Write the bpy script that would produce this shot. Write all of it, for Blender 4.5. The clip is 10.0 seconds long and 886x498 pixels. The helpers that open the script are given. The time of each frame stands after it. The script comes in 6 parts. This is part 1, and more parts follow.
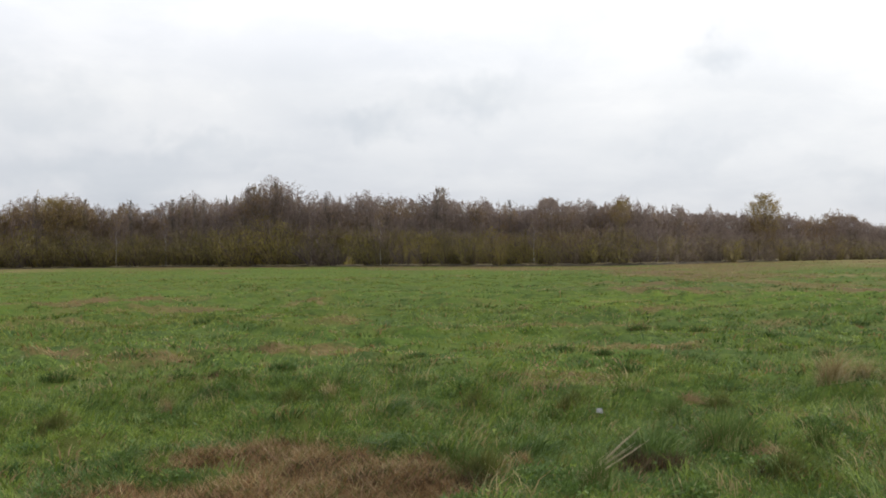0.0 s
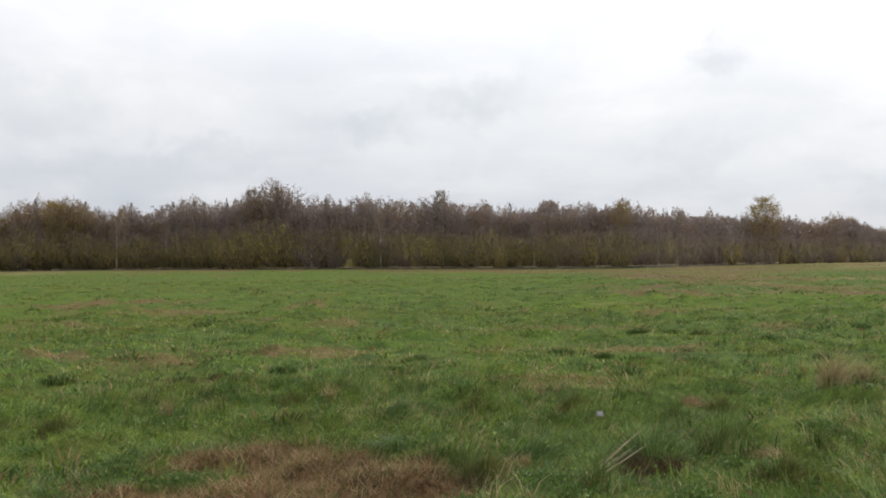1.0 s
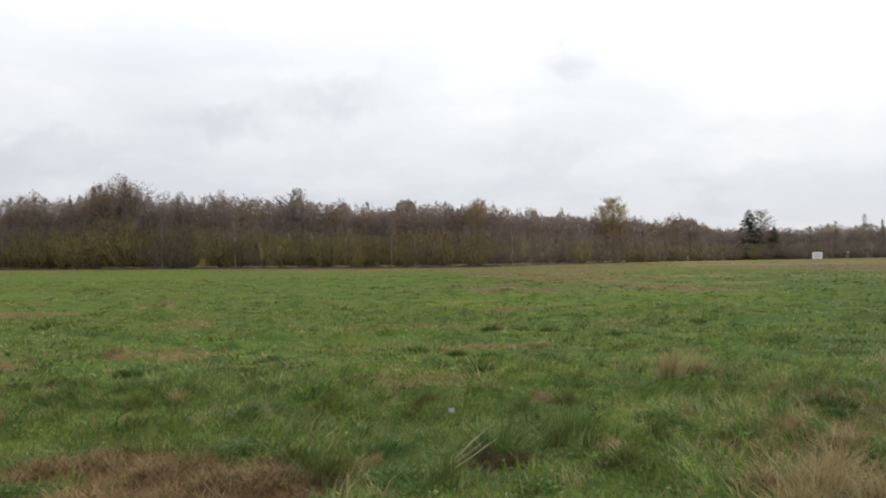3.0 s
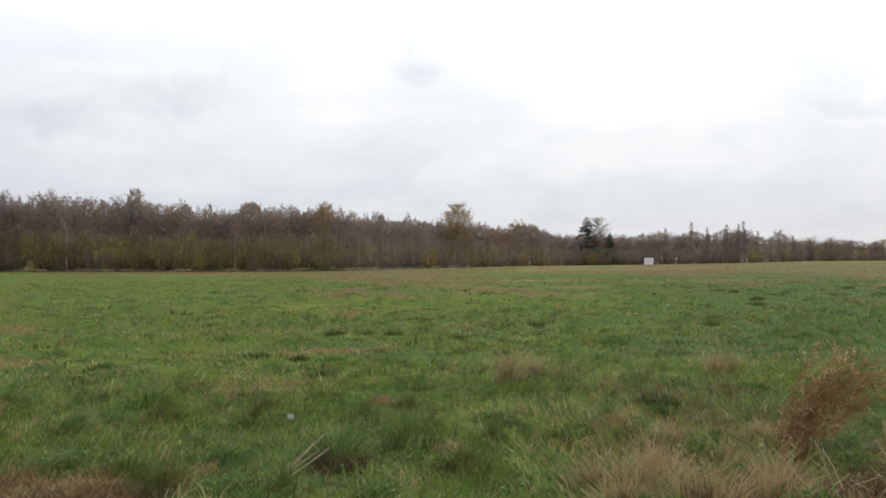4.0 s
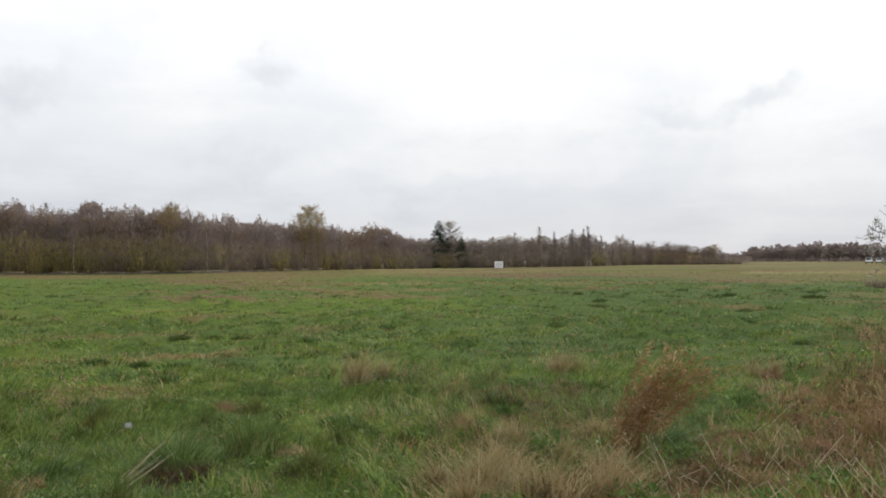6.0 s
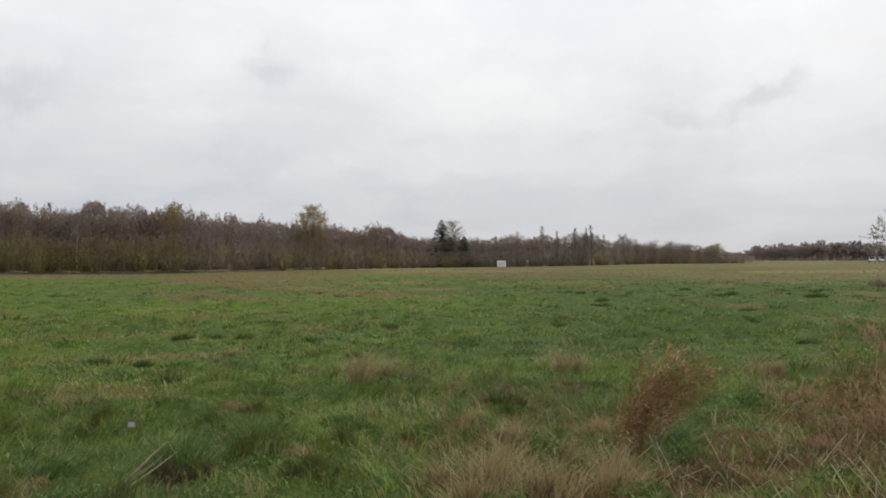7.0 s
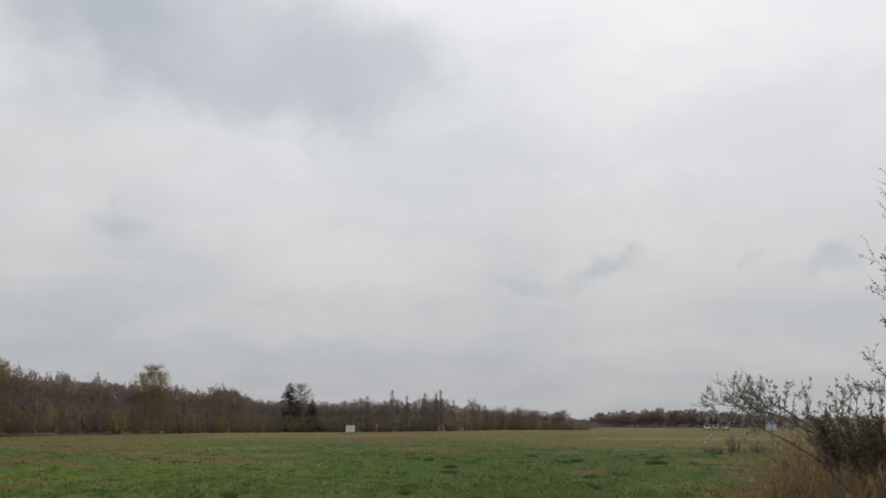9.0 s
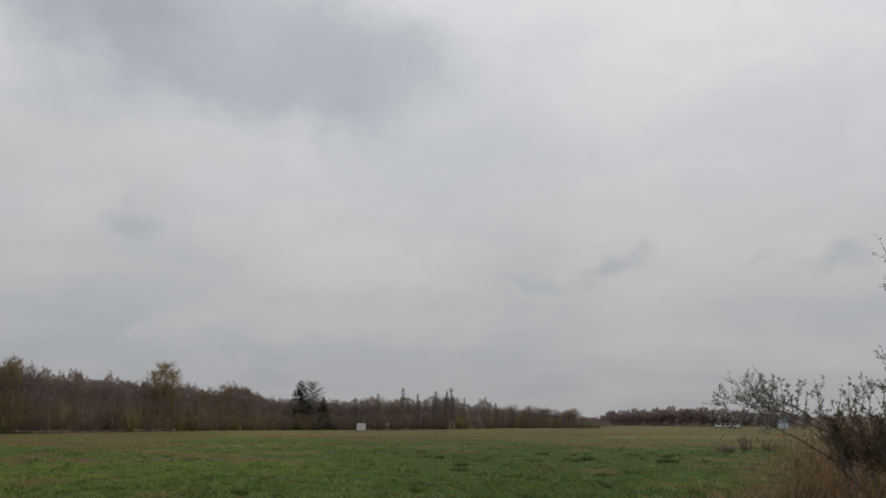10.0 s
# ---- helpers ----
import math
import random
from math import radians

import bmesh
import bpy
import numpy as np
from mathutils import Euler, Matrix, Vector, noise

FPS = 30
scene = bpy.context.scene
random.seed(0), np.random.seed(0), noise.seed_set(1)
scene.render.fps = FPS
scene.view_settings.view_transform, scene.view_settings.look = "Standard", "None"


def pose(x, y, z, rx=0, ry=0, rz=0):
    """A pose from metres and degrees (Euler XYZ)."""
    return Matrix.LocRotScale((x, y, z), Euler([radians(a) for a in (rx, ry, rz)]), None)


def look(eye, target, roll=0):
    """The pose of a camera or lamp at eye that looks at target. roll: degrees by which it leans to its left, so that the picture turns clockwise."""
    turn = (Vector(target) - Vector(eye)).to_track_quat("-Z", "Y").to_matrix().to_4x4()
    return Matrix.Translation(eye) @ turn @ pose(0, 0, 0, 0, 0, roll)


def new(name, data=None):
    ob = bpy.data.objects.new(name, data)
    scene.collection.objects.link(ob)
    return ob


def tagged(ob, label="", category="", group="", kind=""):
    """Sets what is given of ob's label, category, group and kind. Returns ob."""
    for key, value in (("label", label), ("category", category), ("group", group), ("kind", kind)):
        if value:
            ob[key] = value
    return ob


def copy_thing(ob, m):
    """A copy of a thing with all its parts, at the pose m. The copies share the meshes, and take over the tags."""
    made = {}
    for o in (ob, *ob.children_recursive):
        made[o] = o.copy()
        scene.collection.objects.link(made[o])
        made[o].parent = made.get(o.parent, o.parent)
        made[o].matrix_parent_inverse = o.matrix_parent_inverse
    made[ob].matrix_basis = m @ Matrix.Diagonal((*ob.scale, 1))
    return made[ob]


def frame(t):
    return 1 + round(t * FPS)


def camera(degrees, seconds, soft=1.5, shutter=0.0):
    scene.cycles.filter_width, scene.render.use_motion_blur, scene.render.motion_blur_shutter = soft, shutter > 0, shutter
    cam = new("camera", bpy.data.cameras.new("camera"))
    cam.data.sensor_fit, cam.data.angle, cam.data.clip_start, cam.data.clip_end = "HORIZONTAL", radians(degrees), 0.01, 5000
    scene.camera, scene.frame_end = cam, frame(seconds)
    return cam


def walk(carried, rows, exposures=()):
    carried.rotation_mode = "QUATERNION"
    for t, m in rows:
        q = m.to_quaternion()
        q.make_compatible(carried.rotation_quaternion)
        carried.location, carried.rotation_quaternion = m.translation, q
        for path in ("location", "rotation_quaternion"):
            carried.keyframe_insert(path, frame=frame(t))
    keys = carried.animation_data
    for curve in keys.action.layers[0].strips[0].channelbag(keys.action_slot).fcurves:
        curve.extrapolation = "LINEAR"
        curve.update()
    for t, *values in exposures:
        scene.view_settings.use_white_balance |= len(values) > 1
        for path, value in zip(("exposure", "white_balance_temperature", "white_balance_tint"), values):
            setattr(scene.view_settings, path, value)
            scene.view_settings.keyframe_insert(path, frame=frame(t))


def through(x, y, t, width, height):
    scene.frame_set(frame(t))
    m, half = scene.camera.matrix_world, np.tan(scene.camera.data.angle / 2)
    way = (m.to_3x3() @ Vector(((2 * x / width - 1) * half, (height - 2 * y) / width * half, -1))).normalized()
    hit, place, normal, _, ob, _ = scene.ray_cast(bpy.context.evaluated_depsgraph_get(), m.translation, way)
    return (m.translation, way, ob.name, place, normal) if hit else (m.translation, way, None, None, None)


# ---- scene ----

# camera: stands at the field's edge at eye height and turns to the right, then tilts up
EYE = 1.65
cam = camera(51.48, 10.0, soft=1.85, shutter=0.5)
TURNS = [  # seconds, yaw, pitch, roll
    (0.0, 0.0, 0.4, 0.7), (0.5, 0.17, 0.33, 0.71), (1.0, 0.02, 0.57, 0.68), (1.1, 0.03, 0.56, 0.69), (1.2, -0.5, 0.56, 0.7), (1.3, -2.3, 0.57, 0.72),
    (1.4, -5.37, 0.59, 0.74), (1.5, -7.46, 0.51, 0.76), (1.6, -8.45, 0.45, 0.77), (1.8, -8.67, 0.41, 0.78), (2.0, -8.67, 0.42, 0.79), (2.5, -8.45, 0.5, 0.76),
    (3.0, -8.82, 0.4, 0.74), (3.1, -10.4, 0.4, 0.71), (3.2, -13.51, 0.39, 0.7), (3.3, -16.2, 0.44, 0.67), (3.45, -17.9, 0.5, 0.62), (3.7, -18.3, 0.54, 0.52),
    (4.3, -18.37, 0.6, 0.3), (4.5, -18.58, 0.63, 0.33), (5.0, -19.03, 0.68, 0.32), (5.2, -19.08, 0.69, 0.27), (5.3, -19.74, 0.74, 0.25), (5.4, -21.4, 0.82, 0.22),
    (5.5, -23.6, 0.86, 0.2), (5.6, -25.4, 0.86, 0.2), (5.7, -26.8, 0.83, 0.2), (5.85, -27.4, 0.75, 0.21), (6.1, -27.5, 0.68, 0.22), (6.8, -27.25, 0.64, 0.26),
    (7.0, -27.31, 0.66, 0.26), (7.2, -27.35, 0.68, 0.16), (7.3, -27.6, 0.75, 0.11), (7.4, -28.7, 0.81, 0.06), (7.5, -30.76, 0.85, 0.01), (7.6, -32.95, 0.83, -0.04),
    (7.7, -34.65, 0.81, -0.09), (7.8, -35.7, 0.8, -0.14), (7.9, -36.0, 0.78, -0.15), (8.0, -36.05, 0.8, -0.1), (8.2, -35.95, 0.86, -0.06), (8.5, -36.03, 0.83, 0.0),
    (8.6, -36.2, 1.63, -0.05), (8.7, -36.3, 5.16, -0.11), (8.8, -36.52, 8.46, -0.2), (8.9, -36.65, 10.3, -0.2), (9.0, -36.59, 10.81, -0.2), (9.2, -36.2, 11.01, -0.22),
    (9.5, -35.95, 10.95, -0.26), (10.0, -35.93, 10.69, -0.29)]
EXPOSURE = [(0.0, 0.06), (4.3, 0.09), (5.7, 0.09), (6.8, -0.18), (8.5, -0.18), (8.8, -0.28), (9.0, -0.62), (9.3, -0.86), (10.0, -0.92)]
ARM = 0.33  # held before the body, so that the eye swings on a small arc


def eye_at(yaw):
    a, mid = radians(yaw), radians(-18)
    return Vector((ARM * (math.sin(mid) - math.sin(a)), ARM * (math.cos(a) - math.cos(mid)), EYE))


walk(cam, [(t, pose(*eye_at(y), 90 + p, r, y)) for t, y, p, r in TURNS], EXPOSURE)


# ---------------------------------------------------------------- sky and sun
def heading(az, el):
    """Unit vector for an azimuth (degrees, left of +y is positive) and an elevation."""
    a, e = radians(az), radians(el)
    return Vector((-math.sin(a) * math.cos(e), math.cos(a) * math.cos(e), math.sin(e)))


class Nodes:
    def __init__(self, tree):
        self.t = tree

    def add(self, kind, **kw):
        n = self.t.nodes.new(kind)
        for k, v in kw.items():
            if k == "blend_type": n.blend_type = v
            elif k == "data_type": n.data_type = v
            elif k == "operation": n.operation = v
            elif k == "interpolation_type": n.interpolation_type = v
        return n

    def link(self, a, b):
        self.t.links.new(a, b)

    def math(self, op, a, b=None, clamp=False):
        n = self.add("ShaderNodeMath", operation=op)
        n.use_clamp = clamp
        for i, v in enumerate((a, b)):
            if v is None: continue
            if isinstance(v, (int, float)): n.inputs[i].default_value = v
            else: self.link(v, n.inputs[i])
        return n.outputs[0]

    def vec(self, op, a, b=None):
        n = self.add("ShaderNodeVectorMath", operation=op)
        for i, v in enumerate((a, b)):
            if v is None: continue
            if isinstance(v, (tuple, Vector)): n.inputs[i].default_value = tuple(v)
            else: self.link(v, n.inputs[i])
        return n

    def mix(self, f, a, b, blend="MIX"):
        n = self.add("ShaderNodeMix", data_type="RGBA", blend_type=blend)
        for i, v in ((0, f), (6, a), (7, b)):
            if isinstance(v, (int, float)): n.inputs[i].default_value = v
            elif isinstance(v, tuple): n.inputs[i].default_value = (*v, 1)
            else: self.link(v, n.inputs[i])
        return n.outputs[2]

    def noise(self, vec, scale, detail=3.0, rough=0.55, distort=0.0):
        n = self.add("ShaderNodeTexNoise")
        n.inputs["Scale"].default_value, n.inputs["Detail"].default_value = scale, detail
        n.inputs["Roughness"].default_value, n.inputs["Distortion"].default_value = rough, distort
        if vec is not None: self.link(vec, n.inputs["Vector"])
        return n

    def ramp(self, f, stops):
        n = self.add("ShaderNodeValToRGB")
        e = n.color_ramp.elements
        while len(e) < len(stops): e.new(0.5)
        for el, (p, c) in zip(e, stops):
            el.position, el.color = p, (*c, 1)
        self.link(f, n.inputs[0])
        return n.outputs[0]

    def rng(self, v, a, b, c=0.0, d=1.0):
        n = self.add("ShaderNodeMapRange", interpolation_type="SMOOTHSTEP")
        self.link(v, n.inputs[0])
        for i, q in enumerate((a, b, c, d)): n.inputs[i + 1].default_value = q
        return n.outputs[0]


SUN_AZ, SUN_EL = -55.0, 32.0
world = bpy.data.worlds.new("overcast_sky")
world.use_nodes = True
scene.world = world
W = Nodes(world.node_tree)
back = world.node_tree.nodes["Background"]
gen = W.add("ShaderNodeTexCoord").outputs["Generated"]
sky = W.add("ShaderNodeTexSky")
sky.sky_type, sky.sun_disc = "NISHITA", False
sky.sun_elevation, sky.sun_rotation = radians(SUN_EL), radians(-SUN_AZ)
clear = W.vec("SCALE", sky.outputs[0])
clear.inputs["Scale"].default_value = 0.06
sep = W.add("ShaderNodeSeparateXYZ")
W.link(gen, sep.inputs[0])
up = sep.outputs[2]
# flat cloud deck seen in perspective
zz = W.math("ADD", W.math("MAXIMUM", up, 0.0), 0.13)
comb = W.add("ShaderNodeCombineXYZ")
W.link(W.math("DIVIDE", sep.outputs[0], zz), comb.inputs[0])
W.link(W.math("DIVIDE", sep.outputs[1], zz), comb.inputs[1])
deck = comb.outputs[0]
base = W.ramp(W.math("MAXIMUM", up, 0.0), [(0.0, (0.68, 0.695, 0.735)), (0.05, (0.758, 0.77, 0.803)), (0.10, (0.862, 0.868, 0.888)), (0.17, (0.998, 0.995, 0.995)), (0.26, (1.175, 1.17, 1.185)), (0.45, (1.40, 1.40, 1.42)), (1.0, (1.42, 1.42, 1.44))])
big = W.rng(W.noise(deck, 0.8, 3.0, 0.5, 0.3).outputs[0], 0.34, 0.62)
fine = W.rng(W.noise(gen, 3.0, 4.0, 0.55, 0.6).outputs[0], 0.35, 0.7)
shade = W.mix(big, (0.945, 0.955, 0.97), (1.03, 1.03, 1.03))
shade2 = W.mix(fine, (0.95, 0.96, 0.972), (1.02, 1.02, 1.018))
rags = W.rng(W.noise(W.vec("MULTIPLY", gen, (1.0, 1.0, 2.2)).outputs[0], 7.0, 6.0, 0.62, 0.25).outputs[0], 0.38, 0.64)
shade2 = W.mix(1.0, shade2, W.mix(rags, (0.957, 0.964, 0.976), (1.017, 1.016, 1.014)), "MULTIPLY")
col = W.mix(1.0, W.mix(1.0, base, shade, "MULTIPLY"), shade2, "MULTIPLY")
# brighter towards the veiled sun
side = W.vec("DOT_PRODUCT", gen, heading(SUN_AZ, 0)).outputs["Value"]
col = W.mix(1.0, col, W.ramp(W.rng(side, 0.1, 0.95), [(0.0, (0.90, 0.91, 0.925)), (1.0, (1.06, 1.06, 1.055))]), "MULTIPLY")
wob = W.noise(gen, 9.0, 4.0, 0.6)
wobv = W.vec("SCALE", W.vec("SUBTRACT", wob.outputs[1], (0.5, 0.5, 0.5)).outputs[0])
wobv.inputs["Scale"].default_value = 0.14
bent = W.vec("ADD", gen, wobv.outputs[0]).outputs[0]
CLOUDS = [  # azimuth, elevation, half width, half height (degrees), darkness
    (-16.6, 12.6, 2.4, 1.3, 0.29), (-2.4, 9.6, 5.0, 1.5, 0.25), (4.2, 8.1, 3.2, 1.1, 0.24), (21.0, 5.2, 7.5, 1.5, 0.20), (24.0, 9.5, 5.0, 1.6, 0.16), (-15.5, 6.0, 4.5, 1.0, 0.12), (14.0, 6.2, 6.0, 0.8, 0.14),
    (-46.2, 9.0, 1.8, 0.8, 0.24), (-60.0, 9.4, 2.2, 1.1, 0.26), (-40.5, 11.1, 3.2, 1.0, 0.06), (-13.5, 24.0, 8.0, 4.5, 0.34), (-24.0, 19.5, 6.0, 2.2, 0.20), (-28.5, 12.0, 2.6, 1.4, 0.07), (-27.0, 4.5, 8.0, 1.0, 0.12), (-55.6, 10.3, 1.0, 0.6, 0.16), (-41.9, 9.4, 2.8, 0.8, 0.18),
    (-20.0, 23.5, 12.0, 5.0, 0.36), (-31.0, 21.5, 5.5, 4.0, 0.30), (-13.0, 17.5, 5.0, 2.5, 0.15), (-40.0, 16.5, 8.0, 2.2, 0.06), (-27.0, 7.0, 12.0, 1.4, 0.05)]
for az, el, hw, hh, dark in CLOUDS:
    away = W.vec("SUBTRACT", bent, heading(az, el)).outputs[0]
    mp = W.vec("MULTIPLY", away, (1 / radians(hw), 1 / radians(hw), 1 / radians(hh))).outputs[0]
    ln = W.vec("LENGTH", mp).outputs["Value"]
    m = W.rng(ln, 0.15, 1.35, dark, 0.0)
    col = W.mix(m, col, (0.36, 0.445, 0.54))
for az, el, hw, hh, light in ((-53.5, 11.6, 6.0, 0.8, 0.42), (-12.0, 15.0, 14.0, 2.0, 0.3), (-44.0, 13.5, 7.0, 2.0, 0.2)):
    away = W.vec("SUBTRACT", bent, heading(az, el)).outputs[0]
    mp = W.vec("MULTIPLY", away, (1 / radians(hw), 1 / radians(hw), 1 / radians(hh))).outputs[0]
    m = W.rng(W.vec("LENGTH", mp).outputs["Value"], 0.1, 1.3, light, 0.0)
    col = W.mix(m, col, (1.09, 1.05, 1.0))
W.link(W.mix(0.93, clear.outputs[0], col), back.inputs[0])
back.inputs[1].default_value = 0.96
sun = bpy.data.lights.new("sun", "SUN")
sun.energy, sun.angle, sun.color = 1.3, radians(35), (1.0, 0.97, 0.93)
sun_ob = new("sun", sun)
sun_ob.matrix_world = look(heading(SUN_AZ, SUN_EL) * 100, (0, 0, 0))


# ---------------------------------------------------------------- materials
def material(name, stops, rough=0.7, scale=1.5, vary=0.3, bump=0.0, bump_scale=30.0, island=False, spec=0.3, through=0.0, obj_random=0.0):
    """Stops of colour, spread by noise or by loose piece, with a second, larger variation and an optional relief."""
    m = bpy.data.materials.new(name)
    m.use_nodes = True
    N = Nodes(m.node_tree)
    p = m.node_tree.nodes["Principled BSDF"]
    co = N.add("ShaderNodeTexCoord").outputs["Object"]
    if island: f = N.add("ShaderNodeNewGeometry").outputs["Random Per Island"]
    else: f = N.rng(N.noise(co, scale, 6.0, 0.65).outputs[0], 0.28, 0.72)
    c = N.ramp(f, stops)
    large = N.noise(co, scale * 0.13 if not island else 0.35, 4.0).outputs[0]
    c = N.mix(1.0, c, N.ramp(large, [(0.3, (1 - vary, 1 - vary, 1 - vary)), (0.7, (1 + vary, 1 + vary, 1 + vary * 0.8))]), "MULTIPLY")
    if obj_random:
        r = N.add("ShaderNodeObjectInfo").outputs["Random"]
        c = N.mix(1.0, c, N.ramp(r, [(0.0, (1 - obj_random, 1 - obj_random, 1 - obj_random * 0.6)), (0.5, (1, 1, 1)), (1.0, (1 + obj_random * 1.3, 1 + obj_random, 1))]), "MULTIPLY")
    N.link(c, p.inputs["Base Color"])
    p.inputs["Roughness"].default_value, p.inputs["Specular IOR Level"].default_value = rough, spec
    if bump:
        b = N.add("ShaderNodeBump")
        b.inputs["Strength"].default_value, b.inputs["Distance"].default_value = bump, 0.02
        N.link(N.noise(co, bump_scale, 5.0, 0.7).outputs[0], b.inputs["Height"])
        N.link(b.outputs[0], p.inputs["Normal"])
    if through:
        tr = N.add("ShaderNodeBsdfTranslucent")
        N.link(c, tr.inputs[0])
        mx = N.add("ShaderNodeMixShader")
        mx.inputs[0].default_value = through
        N.link(p.outputs[0], mx.inputs[1])
        N.link(tr.outputs[0], mx.inputs[2])
        N.link(mx.outputs[0], m.node_tree.nodes["Material Output"].inputs[0])
    return m


def blade_material(name, a, b, c, rough=0.5, spec=0.35, through=0.3, vary=0.25):
    """Blades that share their tone with their neighbours, clump by clump, and differ a little one by one."""
    m = bpy.data.materials.new(name)
    m.use_nodes = True
    N = Nodes(m.node_tree)
    p = m.node_tree.nodes["Principled BSDF"]
    co = N.add("ShaderNodeTexCoord").outputs["Object"]
    clump = N.rng(N.noise(co, 2.6, 4.0, 0.6).outputs[0], 0.30, 0.70)
    single = N.add("ShaderNodeNewGeometry").outputs["Random Per Island"]
    f = N.math("ADD", N.math("MULTIPLY", clump, 0.52), N.math("MULTIPLY", single, 0.48))
    col = N.ramp(f, [(0.08, a), (0.52, b), (0.98, c)])
    large = N.noise(co, 0.42, 4.0, 0.6).outputs[0]
    col = N.mix(1.0, col, N.ramp(large, [(0.3, (1 - vary, 1 - vary * 0.9, 1 - vary)), (0.7, (1 + vary, 1 + vary, 1 + vary * 0.7))]), "MULTIPLY")
    N.link(col, p.inputs["Base Color"])
    p.inputs["Roughness"].default_value, p.inputs["Specular IOR Level"].default_value = rough, spec
    tr = N.add("ShaderNodeBsdfTranslucent")
    N.link(col, tr.inputs[0])
    mx = N.add("ShaderNodeMixShader")
    mx.inputs[0].default_value = through
    N.link(p.outputs[0], mx.inputs[1])
    N.link(tr.outputs[0], mx.inputs[2])
    N.link(mx.outputs[0], m.node_tree.nodes["Material Output"].inputs[0])
    return m


# The palest stop puts highlights on single blades into the colour.
GRASS = blade_material("fresh_grass", (0.085, 0.124, 0.019), (0.178, 0.241, 0.038), (0.318, 0.388, 0.096), 0.45, 0.22, 0.3)
GRASS_BLUE = blade_material("rank_grass", (0.042, 0.076, 0.019), (0.092, 0.150, 0.038), (0.20, 0.28, 0.095), 0.45, 0.3)
RANK_DARK = blade_material("dark_tussock_grass", (0.028, 0.052, 0.014), (0.052, 0.094, 0.024), (0.12, 0.18, 0.052), 0.65, 0.1)
GRASS_YELLOW = blade_material("yellowing_grass", (0.115, 0.145, 0.023), (0.182, 0.208, 0.039), (0.28, 0.275, 0.085), 0.6, 0.12)
# Grey-green blades; the pale end doubles as painted highlights.
GREYGREEN = blade_material("grey_green_blade_glints", (0.052, 0.088, 0.020), (0.105, 0.158, 0.038), (0.32, 0.39, 0.155), 0.6, 0.1)
STRAW = blade_material("dry_straw", (0.22, 0.160, 0.076), (0.36, 0.275, 0.140), (0.54, 0.44, 0.26), 0.6, 0.12)
DEAD = blade_material("dead_brown_grass", (0.150, 0.084, 0.037), (0.26, 0.154, 0.070), (0.40, 0.270, 0.142), 0.75, 0.12, 0.35)
# Old stems; their dark tone also serves as painted shade in the verge's gaps.
OLD_STEM = blade_material("old_dark_stems", (0.060, 0.044, 0.026), (0.105, 0.076, 0.046), (0.17, 0.125, 0.08), 0.8, 0.1)
RUST = blade_material("rust_seed", (0.17, 0.094, 0.042), (0.34, 0.200, 0.095), (0.68, 0.50, 0.31), 0.7, 0.2, 0.4)
WEED = blade_material("fresh_weed_leaves", (0.058, 0.105, 0.024), (0.115, 0.185, 0.040), (0.22, 0.31, 0.09), 0.45, 0.3)
PLUME = blade_material("tan_dry_grass", (0.215, 0.133, 0.078), (0.335, 0.214, 0.134), (0.50, 0.352, 0.245), 0.75, 0.1, 0.4)
OLIVE = blade_material("olive_rank_grass", (0.070, 0.082, 0.024), (0.125, 0.135, 0.038), (0.21, 0.205, 0.070), 0.65, 0.12, 0.4)
PALE = blade_material("bleached_stalk", (0.34, 0.265, 0.16), (0.48, 0.395, 0.26), (0.66, 0.57, 0.41), rough=0.6)


